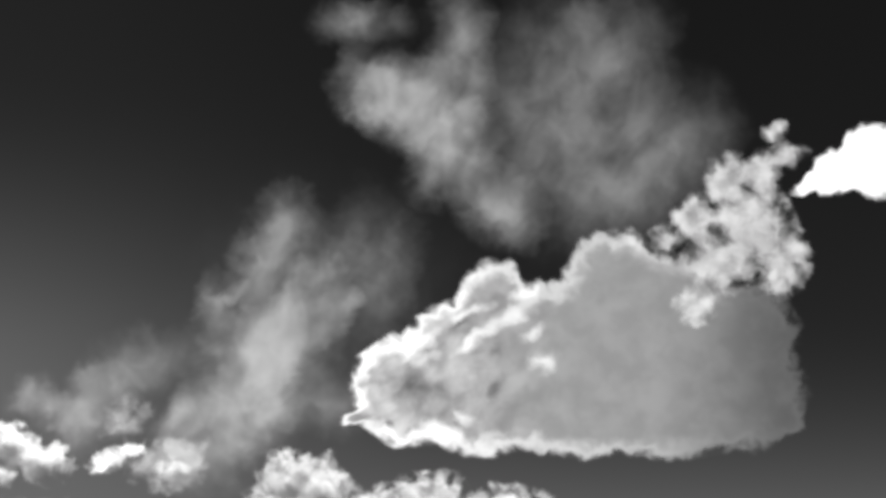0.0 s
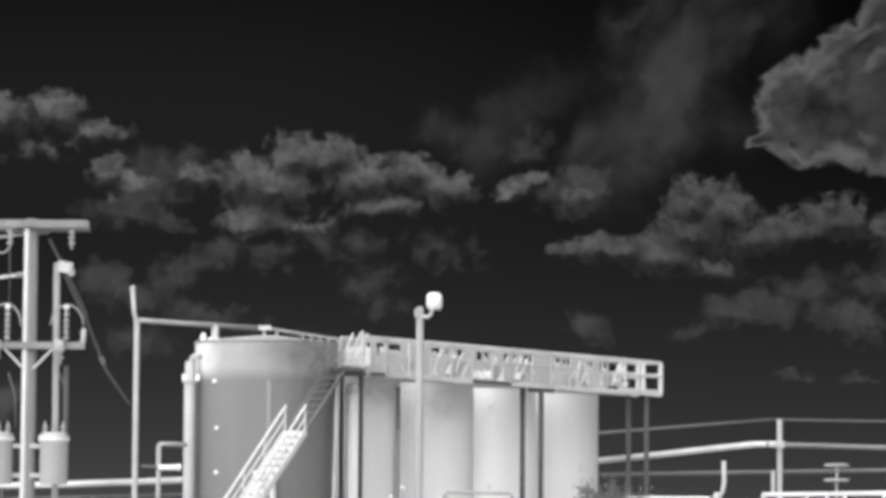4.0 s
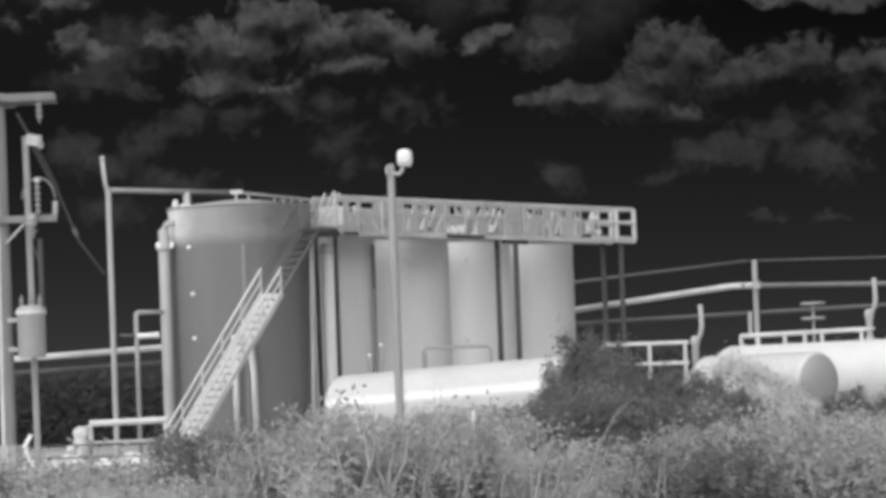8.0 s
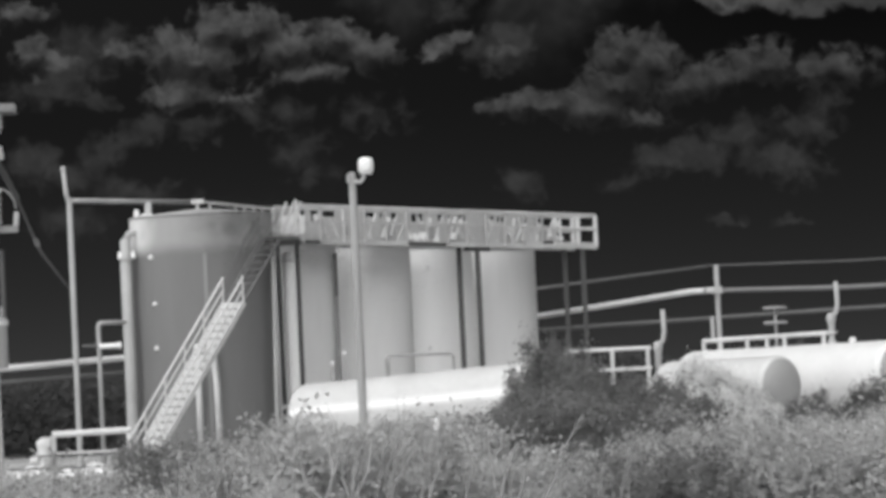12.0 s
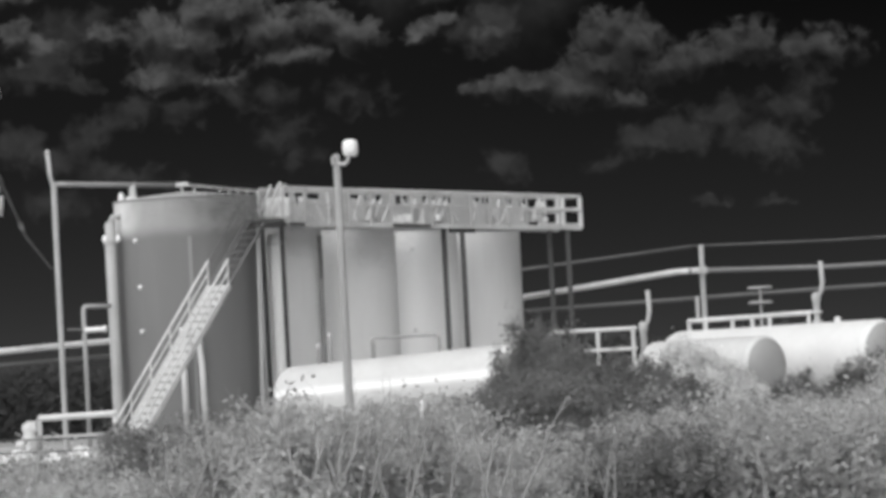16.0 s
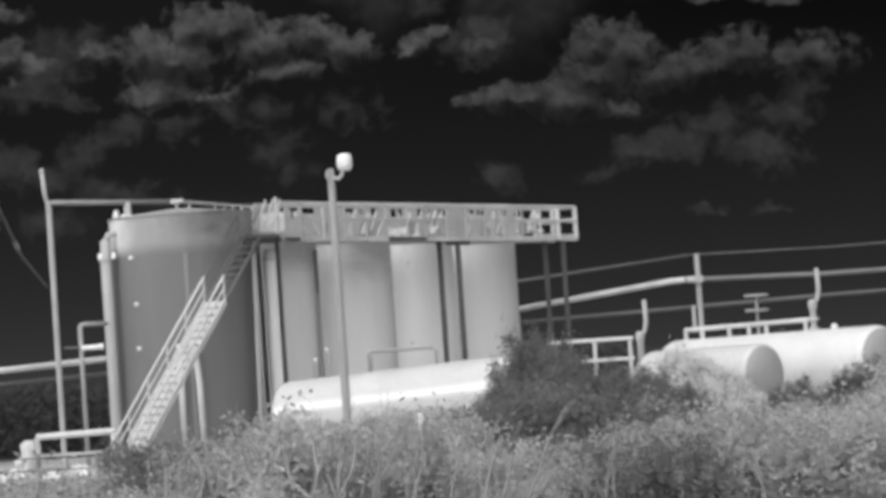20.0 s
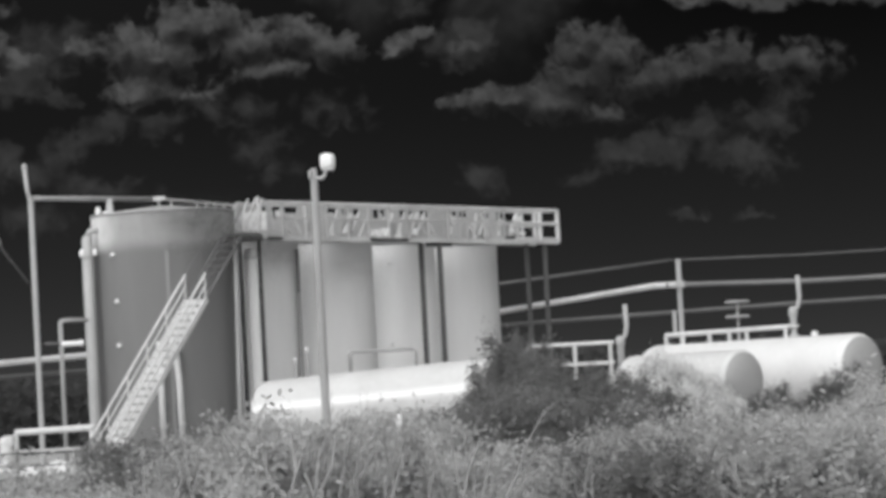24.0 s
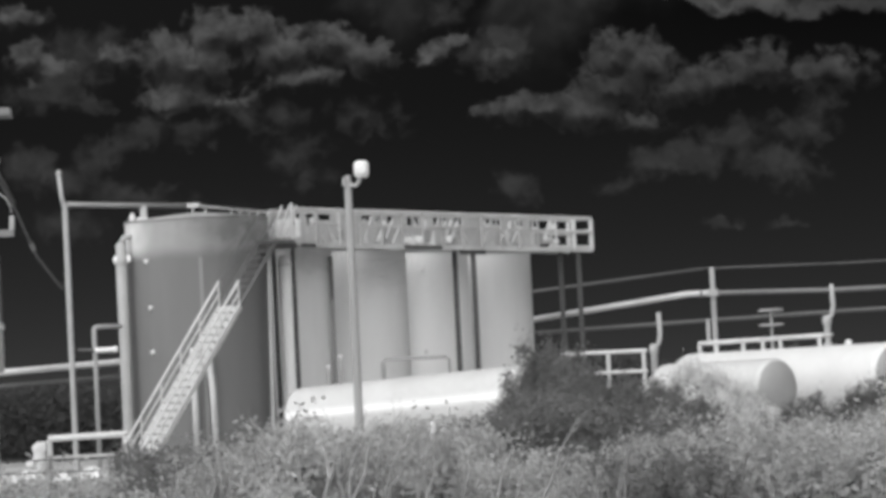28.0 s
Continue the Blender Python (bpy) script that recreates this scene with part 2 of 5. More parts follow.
    clear = calc("MULTIPLY", clear, calc("SUBTRACT", calc("MULTIPLY_ADD", step(turn, -4.5, 6.0, 1.0, 0.0), calc("MULTIPLY", step(height, 4.5, 8.5, 0.2, 3.0), step(height, 9.0, 12.0, 1.0, 0.4)), 1.2), calc("MULTIPLY", step(turn, -1.0, 9.0, 0.0, 0.9), step(height, 3.5, 8.5))))
    clear = calc("MULTIPLY_ADD", grey.outputs[0], 0.00012, clear)

    # thin plume and veils
    m_wisp = calc("MULTIPLY", step(mass(soft, PLUME + VEIL + WISPS), 0.0, 1.0), calc("MULTIPLY_ADD", streak, 0.75, calc("MULTIPLY_ADD", lump, 0.2, 0.3)))
    total = calc("MULTIPLY_ADD", m_wisp, 0.0245, clear)

    # dim low clouds
    d_dim = frayed(cluster(soft, CLOUD_DIM + CLOUD_FAINT), (fine, 0.3))
    total = calc("MULTIPLY_ADD", calc("MULTIPLY", step(d_dim, 0.03, 0.6), calc("MULTIPLY_ADD", lump, 0.6, 0.45)), 0.029, total)

    # banks of small heaped clouds, lit from above
    banks = CLOUD_LEFT + BANK + CLOUD_BITS + CLOUD_RIGHT
    d_low = cluster(curled, banks)
    rise = calc("SUBTRACT", d_low, cluster(raised(curled, -0.06, 0.16), banks))
    t_low = frayed(d_low, (fine, 0.46), (tuft, 0.14))
    low_light = calc("MULTIPLY", step(rise, -0.3, 0.34, 0.025, 0.075), calc("MULTIPLY_ADD", lump, 0.65, calc("MULTIPLY_ADD", tuft, 0.35, 0.45)))
    low_light = calc("MULTIPLY", low_light, step(turn, 0.2, 3.0, 1.0, 0.72))
    low_light = calc("MAXIMUM", low_light, calc("MULTIPLY", clear, 1.15))
    total = over(total, calc("MULTIPLY", step(t_low, 0.08, 0.58), step(rise, -0.3, 0.12, 0.5, 0.95)), low_light)

    # the great cloud: bright rim and nose, smooth grey body that thins away to the right
    d_tower = cluster(curled, TOWER)
    t_tower = frayed(d_tower, (fine, 0.14))
    lit = step(turn, 5.0, 8.6, 1.0, 0.0)
    rim = calc("MULTIPLY", calc("POWER", step(t_tower, 0.05, 0.46, 1.0, 0.0), 1.3), step(turn, 8.0, 11.0, 1.0, 0.2))
    body = calc("MULTIPLY_ADD", calc("MULTIPLY", calc("MULTIPLY", swirl, lit), calc("MULTIPLY_ADD", fine, 0.5, 0.6)), 0.02, calc("MULTIPLY_ADD", calc("SUBTRACT", lump, 0.5), calc("MULTIPLY_ADD", lit, 0.012, 0.004), step(turn, 5.5, 10.5, 0.022, 0.02)))
    tower_light = calc("MULTIPLY_ADD", rim, calc("MULTIPLY_ADD", lit, 0.048, 0.04), body)
    folds = step(frayed(cluster(curled, TOWER_FOLDS), (fine, 0.3)), 0.03, 0.9)
    hollows = step(frayed(cluster(curled, TOWER_HOLLOWS), (fine, 0.3)), 0.03, 0.9)
    tower_light = calc("MULTIPLY_ADD", folds, 0.036, tower_light)
    tower_light = calc("MULTIPLY", tower_light, calc("MULTIPLY_ADD", hollows, -0.5, 1.0))
    thin = calc("SUBTRACT", 1.0, calc("MULTIPLY", step(turn, 9.4, 12.2), 0.72))
    total = over(total, calc("MULTIPLY", step(t_tower, 0.04, 0.26), thin), tower_light)

    # its ragged crown, and the bright cloud beside it
    d_crown = frayed(cluster(curled, CROWN), (fine, 0.3), (lump, 0.2))
    crown_light = calc("MULTIPLY_ADD", fine, 0.02, calc("MULTIPLY_ADD", lump, 0.018, 0.02))
    total = over(total, calc("MULTIPLY", step(d_crown, 0.04, 0.62), 0.85), crown_light)
    d_bright = frayed(cluster(curled, BRIGHT), (fine, 0.2))
    total = over(total, step(d_bright, 0.03, 0.3), calc("MULTIPLY_ADD", d_bright, 0.045, 0.058))
    back = nodes.new("ShaderNodeBackground")
    links.new(total, back.inputs[0])
    back.inputs[1].default_value = 1.0
    out = nodes.new("ShaderNodeOutputWorld")
    links.new(back.outputs[0], out.inputs[0])


build_sky(world.node_tree)


# ---------------------------------------------------------------- materials
def surface(name, base, rough=0.6, metal=0.0, spread=0.18, grain=14.0, stain=0.7, bump=0.0, upright=1.0, each=0.0, hard=0.0):
    """Grey surface with grain and broad stains; upright < 1 draws the stains out vertically."""
    m = bpy.data.materials.new(name)
    m.use_nodes = True
    nodes, links = m.node_tree.nodes, m.node_tree.links
    shader = nodes["Principled BSDF"]
    coord = nodes.new("ShaderNodeTexCoord")
    mapping = nodes.new("ShaderNodeMapping")
    mapping.inputs[3].default_value = (1, 1, upright)
    links.new(coord.outputs["Object"], mapping.inputs[0])
    values = []
    for scale, detail in ((stain, 4), (grain, 6)):
        n = nodes.new("ShaderNodeTexNoise")
        n.inputs["Scale"].default_value, n.inputs["Detail"].default_value = scale, detail
        links.new(mapping.outputs[0], n.inputs["Vector"])
        values.append(n.outputs["Fac"])
    mix = nodes.new("ShaderNodeMath")
    mix.operation = "MULTIPLY_ADD"
    links.new(values[1], mix.inputs[0])
    mix.inputs[1].default_value = 0.45
    links.new(values[0], mix.inputs[2])
    last = mix.outputs[0]
    if each:
        info = nodes.new("ShaderNodeObjectInfo")
        more = nodes.new("ShaderNodeMath")
        more.operation = "MULTIPLY_ADD"
        links.new(info.outputs["Random"], more.inputs[0])
        more.inputs[1].default_value = each
        links.new(last, more.inputs[2])
        last = more.outputs[0]
    ramp = nodes.new("ShaderNodeMapRange")
    links.new(last, ramp.inputs[0])
    ramp.inputs[1].default_value, ramp.inputs[2].default_value = 0.4 + 0.2 * hard, 1.05 + each - 0.2 * hard
    ramp.inputs[3].default_value, ramp.inputs[4].default_value = base * (1 - spread), base * (1 + spread)
    links.new(ramp.outputs[0], shader.inputs["Base Color"])
    shader.inputs["Roughness"].default_value, shader.inputs["Metallic"].default_value = rough, metal
    if bump:
        b = nodes.new("ShaderNodeBump")
        b.inputs["Strength"].default_value, b.inputs["Distance"].default_value = bump, 0.05
        links.new(values[1], b.inputs["Height"])
        links.new(b.outputs[0], shader.inputs["Normal"])
    return m


M_GROUND = surface("dry_caliche_soil", 0.4, 0.95, spread=0.5, grain=3.0, stain=0.12, bump=0.6)


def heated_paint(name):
    """Dark tank paint, coloured paler above the liquid level; the sunlit side is painted in."""
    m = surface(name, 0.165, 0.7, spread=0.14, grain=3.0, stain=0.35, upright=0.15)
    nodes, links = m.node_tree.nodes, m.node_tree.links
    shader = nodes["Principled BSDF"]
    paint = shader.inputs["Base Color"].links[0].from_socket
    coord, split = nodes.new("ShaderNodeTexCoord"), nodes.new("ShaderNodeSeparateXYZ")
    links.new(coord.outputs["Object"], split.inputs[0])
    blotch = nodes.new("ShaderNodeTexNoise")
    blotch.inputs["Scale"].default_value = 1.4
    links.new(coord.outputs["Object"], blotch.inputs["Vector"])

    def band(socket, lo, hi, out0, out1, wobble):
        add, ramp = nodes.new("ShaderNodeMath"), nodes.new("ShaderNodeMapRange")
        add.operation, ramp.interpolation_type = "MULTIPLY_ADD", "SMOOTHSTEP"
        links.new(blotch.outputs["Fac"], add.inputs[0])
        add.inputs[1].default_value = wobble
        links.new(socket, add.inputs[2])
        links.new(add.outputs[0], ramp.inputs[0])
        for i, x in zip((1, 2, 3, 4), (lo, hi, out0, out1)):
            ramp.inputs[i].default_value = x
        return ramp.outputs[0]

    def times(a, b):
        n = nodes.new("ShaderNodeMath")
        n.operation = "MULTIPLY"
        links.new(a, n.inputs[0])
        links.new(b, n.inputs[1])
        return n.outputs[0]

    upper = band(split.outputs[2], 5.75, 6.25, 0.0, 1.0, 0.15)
    # sunlight on the left side, put into the colour of the upper shell
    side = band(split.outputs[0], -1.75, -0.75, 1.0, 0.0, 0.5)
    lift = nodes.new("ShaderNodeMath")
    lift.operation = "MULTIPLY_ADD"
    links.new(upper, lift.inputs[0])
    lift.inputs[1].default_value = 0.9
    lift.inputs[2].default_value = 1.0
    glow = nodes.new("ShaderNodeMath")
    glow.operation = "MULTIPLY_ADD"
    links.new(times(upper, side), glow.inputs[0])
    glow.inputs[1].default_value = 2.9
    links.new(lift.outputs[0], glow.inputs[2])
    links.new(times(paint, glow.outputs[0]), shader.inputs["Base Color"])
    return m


M_TANK_HEATED = heated_paint("tank_paint_with_sunlit_side")
M_TANK_PALE = surface("pale_tank_paint", 0.68, 0.7, spread=0.13, grain=3.0, stain=0.3, upright=0.15)
M_SEAM = surface("pale_seam_paint", 0.25, 0.7, spread=0.14, grain=3.0, stain=0.35, upright=0.15)
M_PIPE_GREY = surface("grey_pipe_paint", 0.3, 0.7, spread=0.2)
M_TANK_LIGHT = surface("light_pale_tank_paint", 0.86, 0.7, spread=0.1, grain=3.0, stain=0.3, upright=0.15)
M_ROOF = surface("roof_paint", 0.33, 0.7)
M_STEEL = surface("galvanized_steel", 0.6, 0.55, 0.0, spread=0.25, grain=18.0)
M_STEEL_DARK = surface("cold_painted_steel", 0.085, 0.7, spread=0.25)
M_STAIR_DARK = surface("dark_stair_paint", 0.14, 0.7, spread=0.2)
M_PIPE = surface("pipe_paint", 0.4, 0.6, spread=0.2)
M_PIPE_WORN = surface("worn_pipe_paint", 0.18, 0.7, spread=0.25)
M_PIPE_DIM = surface("weathered_pipe", 0.10, 0.7, spread=0.25)
M_WHITE = surface("white_vessel_paint", 0.71, 0.45, spread=0.08, stain=0.8, grain=6.0)
M_WHITE_DULL = surface("dull_white_vessel_paint", 0.6, 0.5, spread=0.12, stain=0.9, grain=6.0)
M_HEAD = surface("grey_vessel_head", 0.36, 0.6, spread=0.1, stain=1.0)
M_WOOD = surface("weathered_pole_wood", 0.22, 0.85, spread=0.3, grain=22.0, stain=2.0, upright=0.08, bump=0.3)
M_POLE = surface("pale_pole_wood", 0.34, 0.85, spread=0.3, grain=22.0, stain=2.0, upright=0.08, bump=0.3)
M_LAMP = surface("lamp_housing", 0.85, 0.5, spread=0.04)
M_PORCELAIN = surface("porcelain", 0.27, 0.3, spread=0.15)
M_BRIGHT = surface("bright_fitting", 0.75, 0.4, spread=0.1)
# edge and core of the highlight painted along the first vessel
M_HIGHLIGHT_EDGE = surface("highlight_edge_paint", 0.68, 0.5, spread=0.1, stain=0.9, grain=6.0)
M_HIGHLIGHT_CORE = surface("highlight_core_paint", 0.84, 0.5, spread=0.04)
M_WIRE = surface("bare_conductor", 0.75, 0.4, spread=0.1)
M_CABLE = surface("cable_sheath", 0.09, 0.7)
def leafy(m):
    """Thin leaves let part of the light through."""
    nodes, links = m.node_tree.nodes, m.node_tree.links
    shader, out = nodes["Principled BSDF"], nodes["Material Output"]
    thin, mix = nodes.new("ShaderNodeBsdfTranslucent"), nodes.new("ShaderNodeMixShader")
    links.new(shader.inputs["Base Color"].links[0].from_socket, thin.inputs[0])
    mix.inputs[0].default_value = 0.6
    links.new(shader.outputs[0], mix.inputs[1])
    links.new(thin.outputs[0], mix.inputs[2])
    links.new(mix.outputs[0], out.inputs[0])
    return m


M_LEAF = leafy(surface("dry_leaf", 0.62, 0.8, spread=0.42, grain=9.0, stain=4.0, each=0.25, hard=0.5))
M_LEAF_DARK = leafy(surface("dark_leaf", 0.275, 0.8, spread=0.4, grain=11.0, stain=4.5, hard=0.5))
M_LEAF_PALE = leafy(surface("pale_leaf", 0.84, 0.8, spread=0.35, grain=6.0, stain=2.0))
M_TWIG = surface("pale_twig", 0.36, 0.9, spread=0.35, grain=20.0)
M_BARE = surface("bare_stem", 0.27, 0.9, spread=0.35, grain=20.0)
M_POST = surface("dull_post_paint", 0.085, 0.7, spread=0.25)
M_WALL_PANEL = surface("steel_mesh_panel", 0.34, 0.7, spread=0.25, grain=10.0)
M_FAR = leafy(surface("far_foliage", 0.085, 0.9, spread=0.3, grain=4.0, stain=0.4))
M_PANEL_PALE = surface("pale_mesh_panel", 0.5, 0.7, spread=0.25, grain=10.0)
M_ROCK = surface("pale_limestone", 0.72, 0.9, spread=0.2, grain=6.0, bump=0.4)
M_VAPOUR = surface("cold_vapour", 0.03, 0.9, spread=0.3)
M_CONCRETE = surface("concrete", 0.3, 0.9, spread=0.2)


# ---------------------------------------------------------------- mesh helpers
def ring(bm, m, r, z, seg):
    return [bm.verts.new(m @ Vector((r * math.cos(2 * math.pi * i / seg), r * math.sin(2 * math.pi * i / seg), z))) for i in range(seg)]


def lathe(bm, profile, seg=24, m=None, smooth=True):
    """A turned form from (radius, height) pairs; ends are closed."""
    m = m or Matrix()
    rings = [ring(bm, m, max(r, 1e-4), z, seg) for r, z in profile]
    for a, b in zip(rings, rings[1:]):
        for i in range(seg):
            f = bm.faces.new((a[i], a[(i + 1) % seg], b[(i + 1) % seg], b[i]))
            f.smooth = smooth
    for cap in (rings[0][::-1], rings[-1]):
        for e in bm.faces.new(cap).edges:
            e.smooth = False


def along(p, q):
    """The pose at p whose z axis points to q."""
    p, q = Vector(p), Vector(q)
    return Matrix.Translation(p) @ (q - p).to_track_quat("Z", "Y").to_matrix().to_4x4()


def rod(bm, p, q, r, r2=None, seg=10):
    lathe(bm, [(r, 0), (r if r2 is None else r2, (Vector(q) - Vector(p)).length)], seg, along(p, q))


def pipe(bm, points, r, seg=10):
    """A pipe along a line of points, with mitred bends."""
    pts = [Vector(p) for p in points]
    rings = []
    side = None
    for i, p in enumerate(pts):
        d = (pts[min(i + 1, len(pts) - 1)] - pts[max(i - 1, 0)]).normalized()
        if side is None:
            side = d.orthogonal().normalized()
        side = (side - d * side.dot(d)).normalized()
        up = d.cross(side)
        rings.append([bm.verts.new(p + r * (math.cos(2 * math.pi * k / seg) * side + math.sin(2 * math.pi * k / seg) * up)) for k in range(seg)])
    for a, b in zip(rings, rings[1:]):
        for k in range(seg):
            bm.faces.new((a[k], a[(k + 1) % seg], b[(k + 1) % seg], b[k])).smooth = True
    bm.faces.new(rings[0][::-1])
    bm.faces.new(rings[-1])


def bend(p, q, s, r, n=5):
    """Points of an elbow of radius r at q on the way from p to s."""
    p, q, s = Vector(p), Vector(q), Vector(s)
    a, b = q + (p - q).normalized() * r, q + (s - q).normalized() * r
    return [a.lerp(q, t).lerp(q.lerp(b, t), t) for t in [i / n for i in range(n + 1)]]


def block(bm, centre, size, turn=None, chamfer=0.0):
    """A box with chamfered upright edges."""
    m = Matrix.Translation(centre) @ (turn.to_4x4() if turn else Matrix())
    x, y, z = (s / 2 for s in size)
    c = min(chamfer, x * 0.9, y * 0.9)
    outline = [(x - c, -y), (x, -y + c), (x, y - c), (x - c, y), (-x + c, y), (-x, y - c), (-x, -y + c), (-x + c, -y)] if c else [(x, -y), (x, y), (-x, y), (-x, -y)]
    lo = [bm.verts.new(m @ Vector((u, v, -z))) for u, v in outline]
    hi = [bm.verts.new(m @ Vector((u, v, z))) for u, v in outline]
    n = len(outline)
    for i in range(n):
        bm.faces.new((lo[i], lo[(i + 1) % n], hi[(i + 1) % n], hi[i]))
    bm.faces.new(lo[::-1])
    bm.faces.new(hi)


def beam(bm, p, q, w, h):
    """A straight bar of section w by h from p to q, its h side kept upright."""
    p, q = Vector(p), Vector(q)
    d = (q - p).normalized()
    side = d.cross(Vector((0, 0, 1)))
    side = side.normalized() if side.length > 1e-3 else Vector((1, 0, 0))
    up = side.cross(d)
    a = [bm.verts.new(e + side * s * w / 2 + up * u * h / 2) for e in (p, q) for s, u in ((-1, -1), (1, -1), (1, 1), (-1, 1))]
    for f in ((0, 1, 5, 4), (1, 2, 6, 5), (2, 3, 7, 6), (3, 0, 4, 7), (3, 2, 1, 0), (4, 5, 6, 7)):
        bm.faces.new([a[i] for i in f])


def plate(bm, r, z0, z1, a0, a1, thick=0.012, n=14, m=None):
    """A curved plate laid on a round shell between the angles a0 and a1 (degrees)."""
    m = m or Matrix()
    rows = []
    for k in range(n + 1):
        a = radians(a0 + (a1 - a0) * k / n)
        rows.append([bm.verts.new(m @ Vector((q * math.cos(a), q * math.sin(a), z))) for q, z in ((r - 0.01, z0), (r + thick, z0), (r + thick, z1), (r - 0.01, z1))])
    for a, b in zip(rows, rows[1:]):
        for i in range(4):
            bm.faces.new((a[i], a[(i + 1) % 4], b[(i + 1) % 4], b[i]))
    bm.faces.new(rows[0][::-1])
    bm.faces.new(rows[-1])


def part(name, bm, material, parent=None, label=""):
    """Links a bmesh as one mesh object, under a thing or a part."""
    bmesh.ops.recalc_face_normals(bm, faces=bm.faces)
    mesh = bpy.data.meshes.new(name)
    bm.to_mesh(mesh)
    bm.free()
    mesh.materials.append(material)
    ob = new(name, mesh)
    if parent is not None:
        ob.parent = parent
    return tagged(ob, label)


def made(draw, *args, **kw):
    bm = bmesh.new()
    draw(bm, *args, **kw)
    return bm


def thing(name, at, label, category, group=""):
    e = new(name)
    e.empty_display_size = 0.3
    e.location = at
    bpy.context.view_layer.update()
    return tagged(e, label, category, group)


# ---------------------------------------------------------------- ground
def sheet(bm, half, step_near):
    marks = sorted({s * v for s in (-1, 1) for v in (0, 12, 25, 40, 60, 90, 140, 300, 800, half)})
    rows = [[bm.verts.new((x, y + 70, 0)) for x in marks] for y in marks]
    for a, b in zip(rows, rows[1:]):
        for i in range(len(marks) - 1):
            bm.faces.new((a[i], a[i + 1], b[i + 1], b[i]))


tagged(part("ground", made(sheet, 2200, 1), M_GROUND), "bare pale caliche soil of the well pad", "ground", kind="structure")


# ---------------------------------------------------------------- storage tanks
def shell(bm, r, z0, z1, seg=56):
    lathe(bm, [(r, z0), (r, z1)], seg)


def storage_tank(at, r, h, courses, roof, label, group=""):
    """courses: (height of the upper edge, material) from the bottom up."""
    t = thing("storage_tank", at, label, "tank", group)
    z = 0.15
    part("base_ring", made(shell, r + 0.12, 0.0, 0.15), M_CONCRETE, t, "concrete base ring")
    for top, material in courses:
        part("shell_course", made(shell, r, z, top), material, t)
        z = top
    part("roof", made(lathe, [(r - 0.02, h), (r + 0.03, h + 0.01), (r + 0.03, h + 0.06), (0.35, h + 0.25), (0.0, h + 0.27)], 56), roof, t, "shallow cone roof")
    return t


def hatch(parent, x, y, z, name="thief_hatch"):
    bm = bmesh.new()
    lathe(bm, [(0.13, 0), (0.13, 0.22), (0.2, 0.23), (0.2, 0.27), (0.15, 0.33), (0.05, 0.36)], 14, Matrix.Translation((x, y, z)))
    beam(bm, (x - 0.2, y, z + 0.3), (x + 0.24, y, z + 0.3), 0.05, 0.04)
    part(name, bm, M_STEEL, parent, "hinged steel thief hatch")


def lug(parent, x, y, z):
    part("lug", made(lathe, [(0.065, 0), (0.065, 0.05), (0.04, 0.07)], 10, along((x, y, z), (x, y - 1, z))), M_BRIGHT, parent, "bright bolted lug")


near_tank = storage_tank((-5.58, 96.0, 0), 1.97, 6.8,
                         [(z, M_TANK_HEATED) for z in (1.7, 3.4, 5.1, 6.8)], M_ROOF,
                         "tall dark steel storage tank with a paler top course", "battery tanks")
for dx, dz in ((-1.32, 5.72), (-1.25, 4.45), (-1.25, 3.25)):
    lug(near_tank, dx, -math.sqrt(1.97 ** 2 - dx ** 2) - 0.01, dz)
# weld seam and two fill pipes on the near side
part("seam", made(beam, (0.18, -1.97, 0.2), (0.18, -1.97, 5.75), 0.1, 0.05), M_SEAM, near_tank, "pale vertical seam strip")
part("fill_pipe", made(pipe, [(-0.13, -2.12, 0.25), (-0.13, -2.12, 3.3)], 0.09), M_STEEL, near_tank, "pale upright fill pipe")
part("fill_pipe", made(pipe, [(0.38, -2.15, 0.25), (0.36, -2.15, 2.2), (0.31, -2.12, 2.9), (0.22, -2.05, 3.3)], 0.09), M_STEEL, near_tank, "pale upright fill pipe")
for x, y, h in ((-1.72, -0.45, 0.3), (-1.5, -0.75, 0.16), (-1.3, -1.0, 0.12)):
    part("roof_fitting", made(lathe, [(0.07, 0), (0.09, 0.02), (0.09, h * 0.6), (0.05, h)], 10, Matrix.Translation((x, y, 6.8))), M_BRIGHT, near_tank, "bright fitting on the roof edge")
part("foot_valve", made(block, (0.75, -2.3, 0.45), (0.5, 0.4, 0.4), chamfer=0.08), M_PIPE, near_tank, "pale valve at the tank foot")

railing = thing("roof_railing", (-5.75, 97.6, 6.8), "pale steel railing crossing between two tank roofs", "railing")
run = Vector((1.9, 5.0, -0.02))
for dz in (0.3, 0.56):
    part("rail", made(rod, (0, 0, dz), run + Vector((0, 0, dz)), 0.04, seg=8), M_STEEL, railing)
for f in (0.0, 0.16, 0.5, 0.62, 0.74, 0.86, 1.0):
    p = run * f
    part("rail_post", made(rod, (p.x, p.y, -0.05 if f < 0.1 else -0.62), (p.x, p.y, 0.56), 0.04, seg=6), M_STEEL, railing)
part("rail_box", made(block, (0.02, 0.0, 0.56), (0.35, 0.2, 0.12), chamfer=0.03), M_STEEL, railing)

